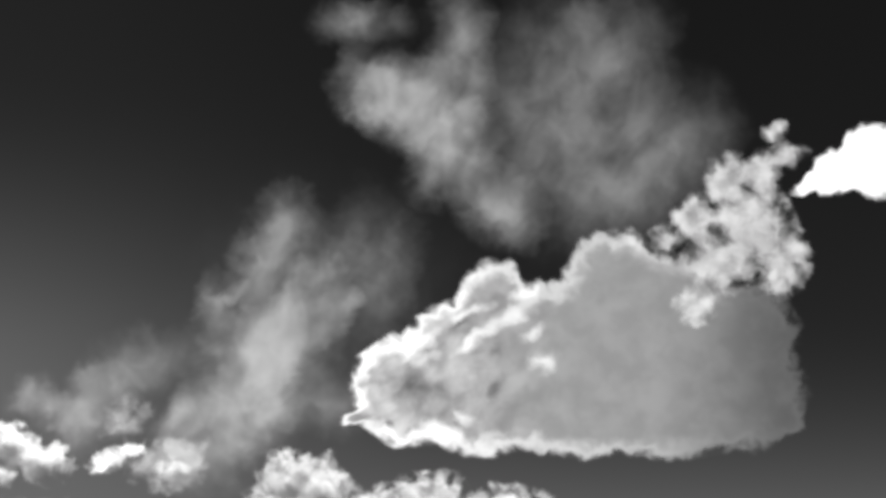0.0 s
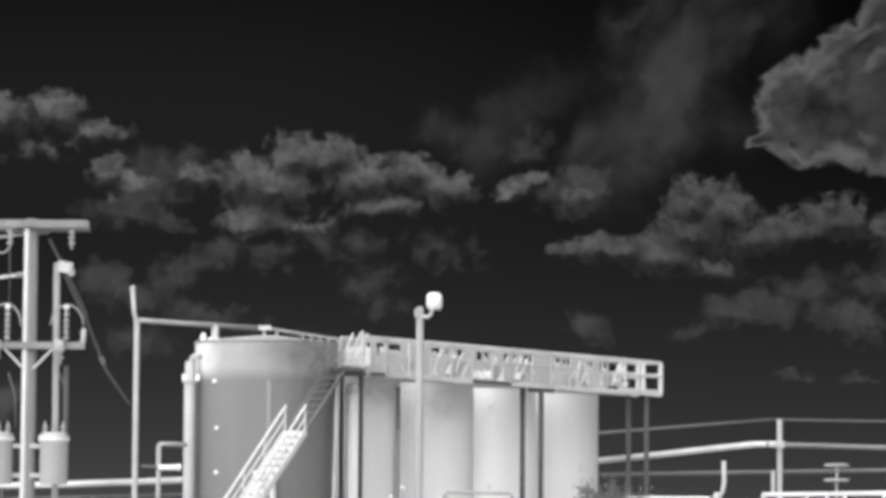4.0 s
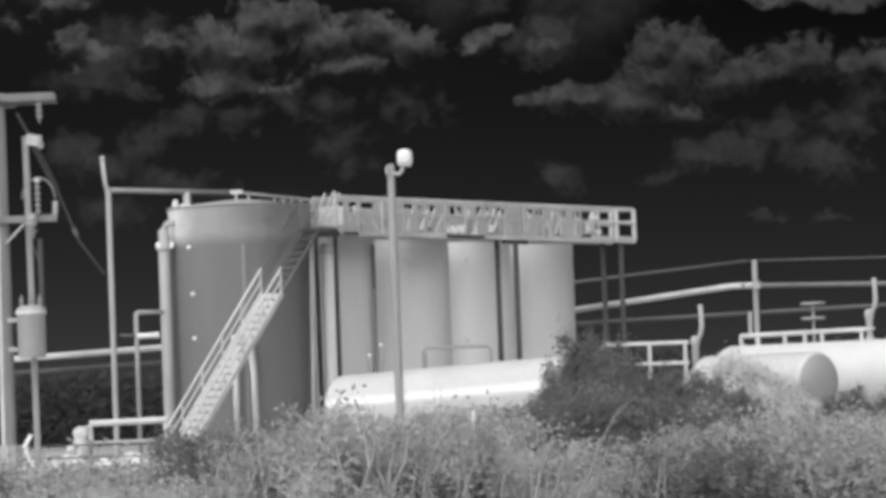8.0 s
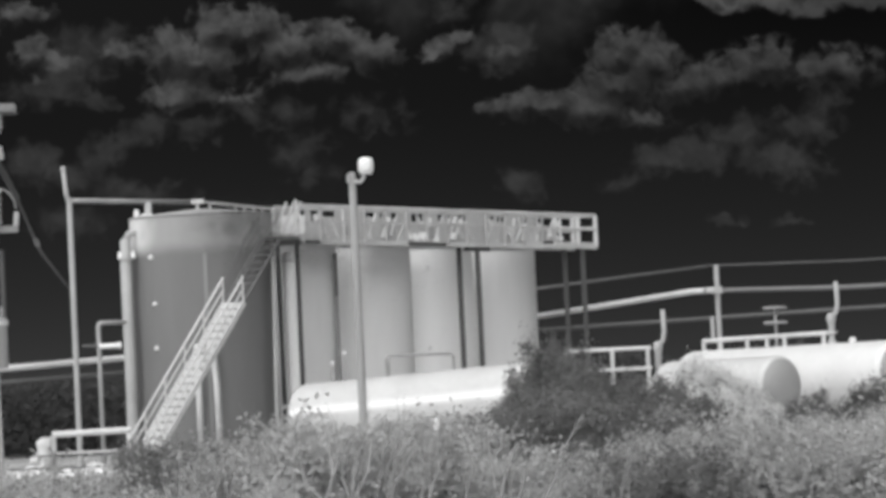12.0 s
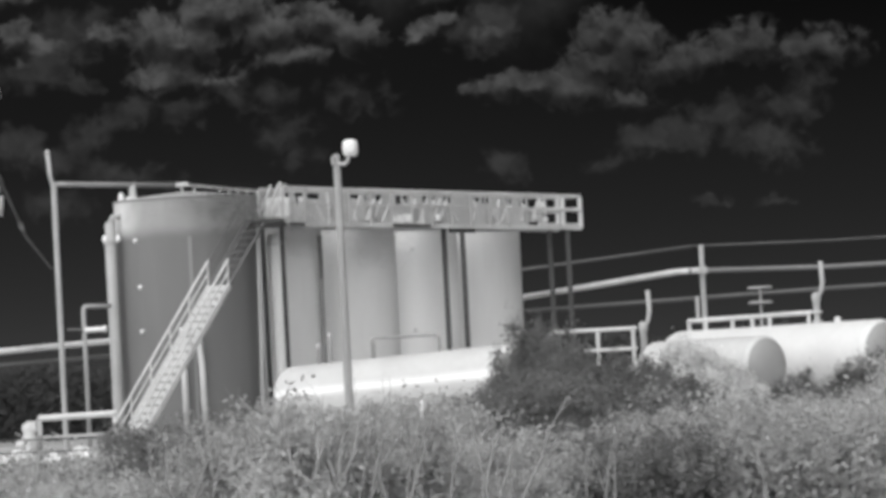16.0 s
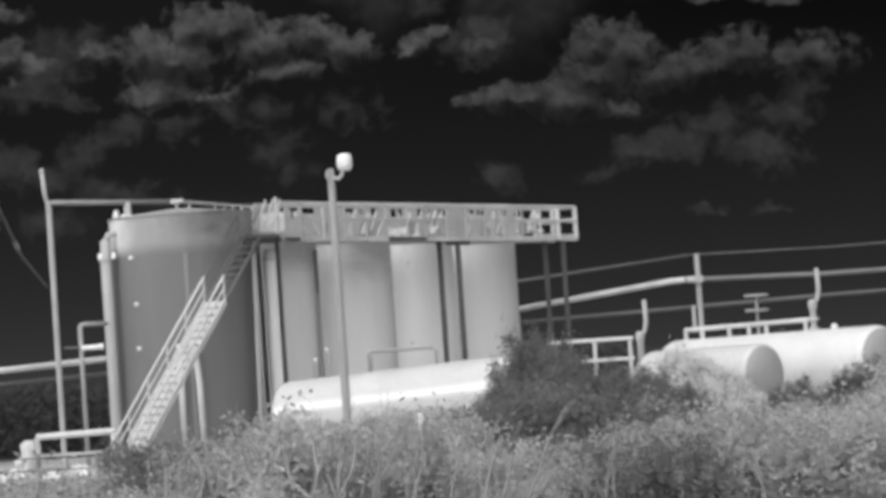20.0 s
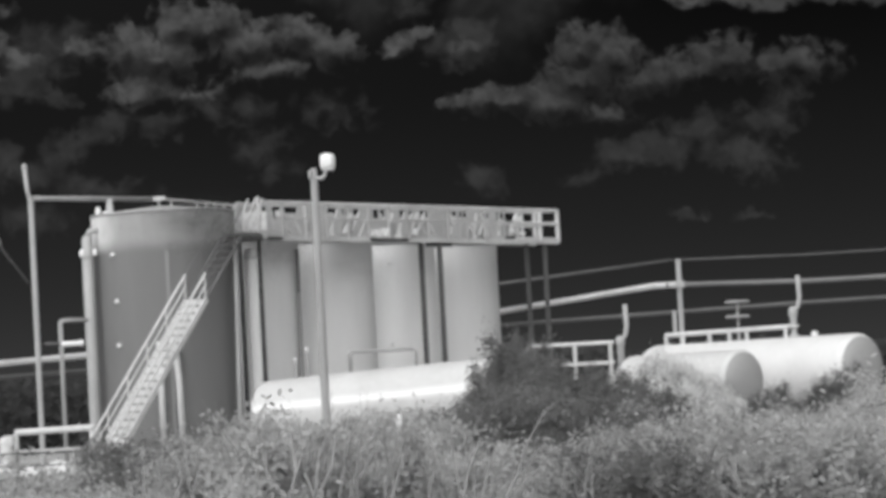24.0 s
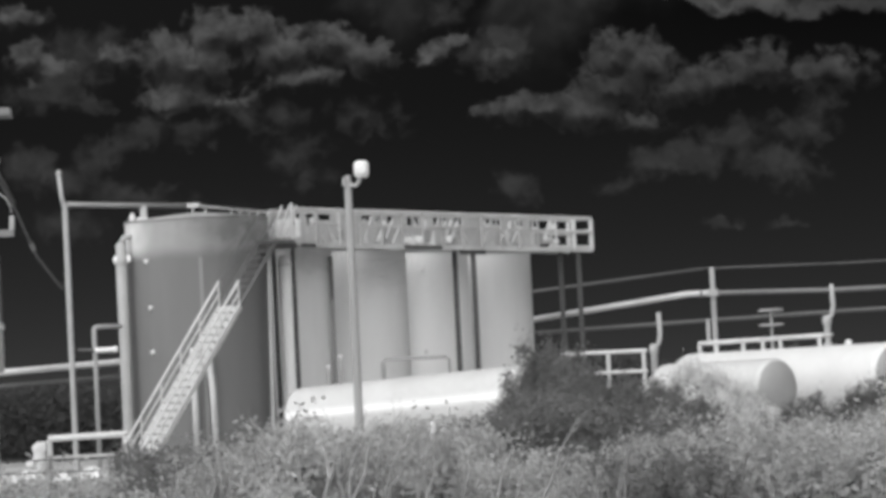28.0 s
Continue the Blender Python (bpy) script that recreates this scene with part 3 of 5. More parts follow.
tank_row = [(-3.82, 101.0), (-1.68, 104.5), (0.25, 108.0), (2.32, 111.5)]
for i, (x, y) in enumerate(tank_row):
    t = storage_tank((x, y, 0), 1.83, 6.1, [(z, M_TANK_LIGHT if i == 2 else M_TANK_PALE) for z in (1.6, 3.1, 4.6, 6.1)], M_ROOF,
                     "pale steel storage tank standing in the row behind the catwalk", "battery tanks")
    hatch(t, 0.9, -1.0, 6.3)
    hatch(t, 0.2, -0.6, 6.4, "vent_valve")
    if i == 2:
        lug(t, 0.42, -1.79, 5.53)
        lug(t, 0.4, -1.79, 3.07)
    if i == 0:
        part("overflow_pipe", made(rod, (1.8, -0.9, 0), (1.8, -0.9, 4.6), 0.055, seg=10), M_PIPE_GREY, t, "grey overflow pipe")
        part("dark_pipe_length", made(rod, (1.8, -0.9, 4.6), (1.8, -0.9, 5.85), 0.06, seg=10), M_STAIR_DARK, t, "dark upper length of the overflow pipe")

# ---------------------------------------------------------------- catwalk and stair
W0, W1 = Vector((-3.25, 97.45, 0)), Vector((5.75, 110.95, 0))
W_ALONG = (W1 - W0).normalized()
W_OUT = Vector((W_ALONG.y, -W_ALONG.x, 0))
W_LEN = (W1 - W0).length


def on_walk(s, out, z):
    return W_ALONG * s + W_OUT * out + Vector((0, 0, z))


catwalk = thing("catwalk", W0, "galvanized steel catwalk with railings along the tank tops", "catwalk")
part("deck", made(beam, on_walk(0, 0, 6.13), on_walk(W_LEN, 0, 6.13), 0.8, 0.06), M_STEEL, catwalk, "grated steel deck")
for side in (-0.42, 0.42):
    part("edge_channel", made(beam, on_walk(0, side, 6.06), on_walk(W_LEN, side, 6.06), 0.06, 0.07), M_STEEL, catwalk)
    part("toe_board", made(beam, on_walk(W_LEN - 2.6, side, 6.17), on_walk(W_LEN, side, 6.17), 0.03, 0.12), M_STEEL, catwalk)
    for z, r, m in ((6.68, 0.03, M_PANEL_PALE), (7.1, 0.05, M_STEEL)):
        part("handrail", made(rod, on_walk(0, side, z), on_walk(W_LEN, side, z), r, seg=8), m, catwalk)
    part("mid_rail", made(rod, on_walk(W_LEN - 2.2, side, 6.66), on_walk(W_LEN, side, 6.66), 0.06, seg=8), M_STEEL, catwalk)
# mesh panels along the inner side; the gaps under the rail are (start, end, lower edge)
GAPS = [(1.0, 1.4, 6.88), (1.72, 2.08, 6.7), (2.25, 2.9, 6.88), (4.45, 5.0, 6.9), (5.25, 5.5, 6.88), (5.85, 6.1, 6.86), (6.9, 7.15, 6.8), (7.3, 7.5, 6.78), (8.35, 8.6, 6.84), (8.75, 9.0, 6.88),
        (9.5, 10.0, 6.86), (11.3, 11.5, 6.92), (11.7, 12.15, 6.88), (13.1, 13.4, 6.86), (13.9, 14.25, 6.72)]
at, rnd = 0.05, random.Random(3)
for g0, g1, low in GAPS:
    while g0 - at > 0.06:
        to = g0 if g0 - at < 1.1 else at + rnd.uniform(0.6, 0.9)
        part("mesh_panel", made(beam, on_walk(at, -0.4, 6.61), on_walk(to - 0.02, -0.4, 6.61), 0.015, 0.94), M_PANEL_PALE, catwalk, "woven steel mesh panel")
        at = to
    part("mesh_panel", made(beam, on_walk(g0, -0.4, (low + 6.14) / 2), on_walk(g1 - 0.02, -0.4, (low + 6.14) / 2), 0.015, low - 6.14), M_PANEL_PALE, catwalk, "low woven steel mesh panel")
    at = g1
for s in (0.35, 0.6, 4.6, 5.1, 5.35, 5.6, 7.6, 8.2, 8.5, 8.75, 9.05, 11.9, 12.3, 12.6, 12.9, 14.45, 14.7):
    part("brace", made(rod, on_walk(s, -0.3, 6.2 + rnd.uniform(0, 0.2)), on_walk(s + rnd.uniform(0.15, 0.55), -0.3, 6.7 + rnd.uniform(0, 0.3)), 0.045, seg=6), M_STEEL, catwalk)
for s, z in ((6.7, 6.35), (7.0, 6.28), (7.3, 6.38), (8.0, 6.3), (8.9, 6.4), (14.5, 6.5), (14.9, 6.75), (15.1, 6.4)):
    part("bracket", made(block, on_walk(s, -0.28, z), (rnd.uniform(0.15, 0.3), 0.1, rnd.uniform(0.1, 0.22)), chamfer=0.03), M_BRIGHT if s < 9 else M_STEEL, catwalk)
s = 1.5
while s < 13.6:
    lean, low = rnd.choice((-0.4, 0.4)), 6.18 + rnd.uniform(0, 0.12)
    part("brace", made(rod, on_walk(s, 0.36, low), on_walk(s + lean, 0.36, low + rnd.uniform(0.35, 0.7)), rnd.uniform(0.025, 0.04), seg=6), M_PANEL_PALE if rnd.random() < 0.5 else M_STEEL, catwalk)
    if rnd.random() < 0.5:
        part("mesh_panel", made(beam, on_walk(s + 0.1, 0.4, 6.42), on_walk(s + rnd.uniform(0.35, 0.7), 0.4, 6.42), 0.012, rnd.uniform(0.25, 0.45)), M_WALL_PANEL if rnd.random() < 0.5 else M_PANEL_PALE, catwalk, "woven steel mesh panel")
    s += rnd.uniform(0.45, 1.0)
part("end_panel", made(beam, on_walk(14.27, -0.4, 6.42), on_walk(15.2, -0.4, 6.42), 0.015, 0.18), M_PANEL_PALE, catwalk)
part("cross_beam", made(beam, on_walk(8.7, 0.3, 5.98), on_walk(10.0, 0.3, 5.98), 0.1, 0.14), M_STEEL_DARK, catwalk)
# dark strips added at the outer deck edge imitate its shaded underside
for s0, s1 in ((5.4, 7.4), (0.2, 0.9)):
    part("underside_strip", made(beam, on_walk(s0, 0.46, 6.08), on_walk(s1, 0.46, 6.08), 0.04, 0.1), M_STEEL_DARK, catwalk)
n_posts = 15
for k in range(n_posts + 1):
    s = W_LEN * k / n_posts
    for side in (-0.42, 0.42):
        part("rail_post", made(rod, on_walk(s, side, 6.1), on_walk(s, side, 7.1), 0.035 if k < n_posts - 1 else 0.075, seg=6), M_STEEL if k > 12 or k == 2 else M_PIPE, catwalk)
for z in (6.7, 7.1):
    part("end_rail", made(rod, on_walk(W_LEN, -0.42, z), on_walk(W_LEN, 0.42, z), 0.055, seg=8), M_STEEL, catwalk)
for s in (-0.1, 9.25, 15.45):
    for side in (-0.33, 0.33):
        wide = 0.06 if s < 0 else 0.08
        part("support_post", made(rod, on_walk(s + 0.05, side, 0), on_walk(s + 0.05, side, 6.05), wide, seg=10), M_POST, catwalk, "cold dark support post")

feed = thing("standpipe", (-3.23, 96.7, 0), "stout pale standpipe rising between the support posts", "pipe")
part("pipe", made(lathe, [(0.18, 0), (0.18, 5.7), (0.12, 5.8)], 18), M_TANK_LIGHT, feed)
part("flange", made(lathe, [(0.21, 5.5), (0.21, 5.58)], 18), M_STEEL, feed)

# vapour line and valves behind the outer railing
vapour = thing("vapour_line", W0, "pale vapour pipe with valves and risers along the tank tops", "pipe")
part("header", made(rod, on_walk(0.6, -0.75, 6.55), on_walk(W_LEN - 2.2, -0.75, 6.55), 0.11, seg=10), M_PIPE, vapour)
rnd = random.Random(5)
s = 0.9
while s < W_LEN - 2.2:
    part("riser", made(pipe, [on_walk(s, -0.75, 6.1), on_walk(s, -0.75, 6.5 + rnd.uniform(0, 0.4))], 0.07, 8), M_STEEL, vapour)
    lean = rnd.uniform(-0.6, 0.6)
    part("brace", made(rod, on_walk(s + 0.15, -0.6, 6.15), on_walk(s + 0.15 + lean, -0.6, 6.95), 0.035, seg=6), M_STEEL, vapour)
    z = rnd.uniform(6.45, 6.8)
    part("valve", made(lathe, [(0.06, -0.16), (0.15, -0.15), (0.15, -0.1), (0.09, -0.08), (0.13, 0), (0.09, 0.08), (0.15, 0.1), (0.15, 0.15), (0.06, 0.16)], 12,
                       along(on_walk(s + 0.5, -0.62, z), on_walk(s + 0.5 + rnd.uniform(-1, 1), -0.62, z + 1))), M_BRIGHT if rnd.random() < 0.35 else M_STEEL, vapour)
    s += rnd.uniform(0.55, 1.0)

S0, S1 = Vector((-6.98, 88.3, 0.0)), Vector((-3.56, 94.0, 6.0))
stair = thing("stairway", S0, "steep steel stairway with handrails, its upper flight dark", "stairs")
S_RUN = S1 - S0
S_SIDE = Vector((S_RUN.y, -S_RUN.x, 0)).normalized()
# above this share of the run the stair takes a darker colour
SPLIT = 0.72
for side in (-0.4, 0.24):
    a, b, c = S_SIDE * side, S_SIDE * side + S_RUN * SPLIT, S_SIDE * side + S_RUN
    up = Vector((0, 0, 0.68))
    for p, q, m in ((a, b, M_STEEL), (b, c, M_STAIR_DARK)):
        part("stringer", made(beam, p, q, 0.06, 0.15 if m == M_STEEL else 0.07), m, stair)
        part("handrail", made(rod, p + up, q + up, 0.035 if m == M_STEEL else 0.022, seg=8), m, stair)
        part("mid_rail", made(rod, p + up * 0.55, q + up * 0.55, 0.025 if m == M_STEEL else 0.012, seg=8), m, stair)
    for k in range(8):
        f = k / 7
        part("baluster", made(rod, a + S_RUN * f, a + S_RUN * f + up, 0.025 if f < SPLIT else 0.012, seg=6), M_STEEL if f < SPLIT else M_STAIR_DARK, stair)
n_steps = 31
for k in range(1, n_steps):
    f = k / n_steps
    c = S_RUN * f
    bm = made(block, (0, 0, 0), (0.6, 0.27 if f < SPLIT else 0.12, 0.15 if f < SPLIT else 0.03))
    o = part("tread", bm, M_STEEL if f < SPLIT else M_STAIR_DARK, stair)
    o.matrix_basis = Matrix.Translation(c - S_SIDE * 0.08) @ Matrix.Rotation(math.atan2(S_SIDE.y, S_SIDE.x), 4, "Z")
landing = thing("landing", (-3.35, 95.6, 0), "dark steel landing between stair and catwalk", "platform")
part("plate", made(block, (0, 0, 6.05), (1.0, 3.4, 0.08), chamfer=0.02), M_STEEL_DARK, landing)
part("post", made(rod, (-0.34, -1.0, 0), (-0.2, -1.0, 6.0), 0.07), M_PIPE, landing, "pale landing post")
for z in (6.6, 7.05):
    part("handrail", made(rod, (0.47, -1.65, z), (0.47, 1.5, z), 0.035, seg=8), M_STEEL, landing)
for y in (-1.6, -0.6, 0.45, 1.45):
    part("rail_post", made(rod, (0.47, y, 6.05), (0.47, y, 7.05), 0.03, seg=6), M_STEEL, landing)
part("gate_panel", made(block, (0.25, 0.2, 6.5), (0.75, 0.06, 0.5)), M_BRIGHT, landing, "bright plate at the stair head")
for dx in (-0.15, 0.05, 0.25):
    part("grab_bar", made(rod, (dx, -0.2, 6.3), (dx + 0.32, -0.2, 7.1), 0.03, seg=8), M_STEEL, landing)

# ---------------------------------------------------------------- vent riser and pipes beside the tall tank
vent = thing("vent_riser", (-9.08, 95.0, 0), "tall pale vent riser with a header pipe to the tank roof", "pipe")
part("riser", made(rod, (0, 0, 0), (0, 0, 7.45), 0.078, seg=14), M_PIPE, vent)
part("stub", made(pipe, [(0.0, 0, 7.3), (-0.08, 0, 7.6), (-0.13, 0, 8.25)], 0.06, 10), M_PIPE, vent)
part("cap", made(lathe, [(0.06, 0), (0.075, 0.03), (0.075, 0.1), (0.03, 0.15)], 10, Matrix.Translation((-0.13, 0, 8.2))), M_PIPE, vent)
part("header", made(pipe, [(-0.05, 0, 7.4), (0.4, 0.4, 7.4), (3.35, 3.2, 7.38)], 0.07, 10), M_PIPE, vent)
part("drop_leg", made(rod, (2.0, 1.9, 6.9), (2.0, 1.9, 7.38), 0.1, seg=10), M_STEEL, vent)

down = thing("downcomer", (-7.62, 95.0, 0), "stout pale standpipe strapped beside the tall tank", "pipe")
part("standpipe", made(lathe, [(0.15, 0), (0.15, 5.75), (0.13, 5.8), (0.13, 6.25), (0.05, 6.3)], 16), M_PIPE, down)
part("flange", made(lathe, [(0.19, 5.7), (0.19, 5.78)], 16), M_PIPE, down)
for dx in (-0.14, 0.22):
    part("nut", made(lathe, [(0.065, 5.75), (0.065, 5.9), (0.03, 5.93)], 8, Matrix.Translation((dx, -0.05, 0))), M_BRIGHT, down)
part("top_elbow", made(pipe, [(0, 0, 6.2), (0.1, 0.0, 6.42), (0.35, 0.1, 6.45)], 0.08), M_PIPE, down)

loop = thing("pipe_loop", (-8.35, 94.0, 0), "thin pale pipe bent over to the standpipe", "pipe")
part("pipe", made(pipe, [(0, 0, 0)] + bend((0, 0, 0), (0, 0, 4.0), (0.8, 0.4, 4.0), 0.12) + [(0.7, 0.5, 4.0)], 0.062), M_PIPE, loop)
part("valve_body", made(lathe, [(0.04, 0), (0.07, 0.02), (0.07, 0.5), (0.09, 0.52), (0.09, 0.6), (0.05, 0.62)], 12, along((0.0, -0.1, 3.36), (1, 0.1, 3.38))), M_BRIGHT, loop)
part("branch", made(rod, (-0.45, -0.1, 3.4), (0.1, -0.1, 3.37), 0.04), M_PIPE_DIM, loop)

skid = thing("pipe_skid", (-8.4, 91.0, 0), "low pale pipe frame beside the foot of the stair", "pipe frame")
part("top_pipe", made(rod, (-1.0, 0, 1.07), (1.05, 0, 1.1), 0.09), M_STEEL, skid)
part("low_pipe", made(rod, (-1.0, 0, 0.56), (1.0, 0, 0.56), 0.06), M_PIPE, skid)
for x in (-0.98, 1.0):
    part("leg", made(rod, (x, 0, 0), (x, 0, 1.05), 0.075), M_STEEL, skid)
part("valve_body", made(lathe, [(0.16, 0), (0.2, 0.05), (0.2, 0.2), (0.15, 0.25), (0.21, 0.4), (0.23, 0.52), (0.17, 0.66), (0.2, 0.78), (0.2, 0.9), (0.1, 0.98)], 16, Matrix.Translation((-1.24, 0, 0))), M_STEEL, skid, "pale lumpy valve body")
part("flange", made(lathe, [(0.15, 0), (0.15, 0.12), (0.08, 0.2)], 12, along((-1.4, -0.05, 0.42), (-1.7, -0.05, 0.4))), M_STEEL, skid)
part("actuator", made(block, (-1.16, -0.02, 0.88), (0.3, 0.3, 0.26), chamfer=0.07), M_STEEL, skid)

# ---------------------------------------------------------------- long flow lines behind the tanks
def flow_line(name, points, r, material, label, posts):
    t = thing(name, (0, 0, 0), label, "pipe")
    part("pipe", made(pipe, points, r, 10), material, t)
    for x, y, z in posts:
        part("pipe_stand", made(rod, (x, y, 0), (x, y, z), 0.06, seg=8), M_STEEL_DARK, t)


flow_line("flow_line", [(-26, 103.0, 2.6), (-12.11, 105, 3.05), (-8.68, 107, 3.23), (-2, 114.8, 3.7), (4.18, 114.2, 4.04), (8.83, 108.0, 4.46), (9.5, 107.6, 4.46)], 0.095, M_STEEL,
          "bright overhead flow line on posts behind the tanks", [(-14, 104.7, 2.95), (-2, 114.8, 3.65)])
flow_line("flow_line", [(9.2, 107.7, 4.46), (13.6, 107.7, 4.36), (30, 106, 4.4)], 0.075, M_PIPE_WORN, "dull overhead flow line on posts beyond the vessels", [(22, 106.8, 4.35)])
flow_line("flow_line", [(-26, 103.4, 2.2), (-12.12, 105.2, 2.64), (-8.7, 107.2, 2.78), (-2, 115, 3.3), (4.19, 114.5, 3.6), (14.42, 114, 3.82), (32, 113, 4.0)], 0.07, M_PIPE_DIM,
          "dull lower flow line on posts behind the tanks", [(-16, 104.7, 2.5), (-2, 115, 3.25), (20, 113.7, 3.8)])
flow_line("flow_line", [(2.5, 118.5, 4.9), (4.4, 118, 5.07), (10.25, 118, 5.57)], 0.05, M_PIPE_DIM,
          "thin dim overhead line far behind the tanks", [(3.0, 118.4, 4.95)])
flow_line("flow_line", [(10.25, 118, 5.57), (15.0, 118, 5.52), (34, 117, 5.7)], 0.035, M_STEEL_DARK, "thin dark overhead line beyond the vessels", [(25, 117.5, 5.6)])
post = thing("pipe_post", (9.62, 107.8, 0), "pale upright steel pipe post carrying the flow line", "post")
part("post", made(rod, (0, 0, 0), (0, 0, 5.25), 0.08, seg=12), M_PIPE, post)
part("clamp", made(block, (0, -0.05, 4.46), (0.3, 0.3, 0.22), chamfer=0.04), M_PIPE, post)


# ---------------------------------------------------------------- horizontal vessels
HIGHLIGHT_TURN = 160.0
def vessel(p, q, r, label, head_material, shell_material):
    """A horizontal vessel with domed heads, on two saddles; p and q are the ends of its straight shell."""
    p, q = Vector(p), Vector(q)
    t = thing("horizontal_vessel", (p.x, p.y, 0), label, "vessel", "horizontal vessels")
    m = along((0, 0, p.z), (q.x - p.x, q.y - p.y, q.z))
    n = (q - p).length
    part("shell", made(lathe, [(r, 0), (r, n)], 48, m), shell_material, t, "white painted shell")
    knuckle = [(r * math.cos(radians(a)), 0.42 * r * math.sin(radians(a))) for a in range(0, 26, 5)]
    crown = [(r * math.cos(radians(a)), 0.42 * r * math.sin(radians(a))) for a in range(25, 90, 13)] + [(0.0, 0.42 * r)]
    for end, way in ((0.0, -1), (n, 1)):
        head = part("head", made(lathe, [(a, end + way * z) for a, z in knuckle], 48, m), shell_material, t, "domed end")
        part("head_crown", made(lathe, [(a, end + way * (z + 0.003)) for a, z in crown], 48, m), head_material, head, "crown of the domed end")
    for f in (0.18, 0.82):
        c = (q - p) * f
        bm = made(block, (c.x, c.y, (p.z - r * 0.75) / 2), (0.35, 1.5 * r, p.z - r * 0.75), Matrix.Rotation(math.atan2(c.y, c.x), 3, "Z"))
        part("saddle", bm, M_CONCRETE, t, "concrete saddle")
    return t


V1_A, V1_B = (-2.62, 90.0, 1.2), (2.95, 86.1, 1.47)
# the whiter crowns carry the painted highlight on to the ends
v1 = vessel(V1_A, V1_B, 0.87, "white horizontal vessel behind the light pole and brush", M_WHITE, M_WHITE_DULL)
v2 = vessel((9.72, 92.3, 1.44), (7.2, 95.3, 1.44), 0.8, "white horizontal vessel with grey domed ends behind brush", M_HEAD, M_WHITE_DULL)
v3 = vessel((13.4, 96.2, 1.6), (8.4, 101.9, 1.6), 0.95, "long white horizontal vessel standing behind the first one", M_HEAD, M_WHITE)


# the sun's highlight on the shell, painted on as two thin raised strips
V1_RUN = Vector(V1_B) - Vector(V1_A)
for a0, a1, out, m in ((0, 20, 0.005, M_HIGHLIGHT_EDGE), (5, 15, 0.009, M_HIGHLIGHT_CORE)):
    part("highlight_strip", made(plate, 0.87, 0.0, V1_RUN.length, a0, a1, out, 8, along((0, 0, V1_A[2]), (V1_RUN.x, V1_RUN.y, V1_B[2])) @ Matrix.Rotation(radians(HIGHLIGHT_TURN), 4, "Z")), m, v1, "painted highlight strip along the shell")
part("fitting", made(lathe, [(0.1, 0), (0.1, 0.12), (0.05, 0.16)], 10, Matrix.Translation((-1.0, 1.14, 2.53))), M_STEEL, v3)
part("fitting", made(lathe, [(0.12, 0), (0.12, 0.12), (0.06, 0.18)], 10, Matrix.Translation((-1.9, 2.26, 2.22))), M_STEEL, v2)


def valve_stack(at, h, label):
    t = thing("relief_valve", at, label, "valve")
    z = h - 1.05
    body = part("body", made(lathe, [(0.1, 0), (0.14, 0.02), (0.14, 0.08), (0.08, 0.12), (0.1, z - 0.1), (0.13, z - 0.05), (0.13, z + 0.1), (0.07, z + 0.18)], 12), M_PIPE, t)
    part("bolted_flange", made(lathe, [(0.16, 0.3), (0.16, 0.36)], 12), M_STEEL, body)
    part("outlet", made(pipe, [(0, 0, z), (0.15, 0, z + 0.2), (0.2, 0, z + 0.45), (0.18, 0, h)], 0.065, 10), M_PIPE, t)


valve_stack((6.92, 97.0, 0.0), 3.7, "tall relief valve beside the white vessel")
valve_stack((11.9, 97.92, 2.53), 1.75, "tall relief valve on the long white vessel")
frame_l = thing("pipe_stand_frame", (5.6, 98.0, 0), "pale pipe frame beyond the brush", "pipe frame")
for z in (2.1, 2.67):
    part("rail", made(rod, (-1.2, 0, z), (1.2, 0, z), 0.06), M_STEEL, frame_l)
for x in (-1.18, 0.1, 1.1):
    part("leg", made(rod, (x, 0, 0), (x, 0, 2.67), 0.06), M_STEEL, frame_l)
frame_r = thing("pipe_manifold", (8.6, 101.67, 2.53), "pale pipe manifold standing on the long white vessel", "pipe frame")
M_RUN = Vector((3.19, -3.64, 0.0))
part("header", made(rod, (0, 0, 0.3), M_RUN + Vector((0, 0, 0.32)), 0.07), M_STEEL, frame_r)
for f in (0.0, 0.14, 0.36, 0.52, 0.66, 0.97):
    part("leg", made(rod, M_RUN * f, M_RUN * f + Vector((0, 0, 0.3)), 0.06), M_STEEL, frame_r)
part("riser", made(rod, M_RUN * 0.08 + Vector((0, 0, 0.3)), M_RUN * 0.08 + Vector((0, 0, 1.0)), 0.06), M_PIPE, frame_r)
wheel = thing("gate_valve", (10.5, 99.5, 2.53), "dull valve with stacked horizontal hand wheels", "valve")
part("stem", made(rod, (0, 0, 0.0), (0, 0, 1.15), 0.04), M_PIPE, wheel)
for z in (0.66, 1.08):
    part("hand_wheel", made(lathe, [(0.3, 0), (0.36, 0.02), (0.36, 0.07), (0.3, 0.09)], 20, Matrix.Translation((0, 0, z))), M_PIPE_GREY, wheel)

# ---------------------------------------------------------------- light pole
pole = thing("light_pole", (-1.2, 85.0, 0), "weathered wooden light pole with one bright floodlight", "lamp post")
part("pole", made(lathe, [(0.105, 0), (0.1, 3), (0.088, 7.12), (0.075, 7.16)], 14), M_POLE, pole)
part("bracket", made(pipe, [(0.05, -0.1, 6.92), (0.2, -0.12, 6.9), (0.27, -0.12, 6.98), (0.3, -0.12, 7.1)], 0.05, 8), M_PIPE, pole)
part("clamp", made(block, (-0.1, -0.08, 7.0), (0.06, 0.12, 0.2), chamfer=0.02), M_PIPE, pole)
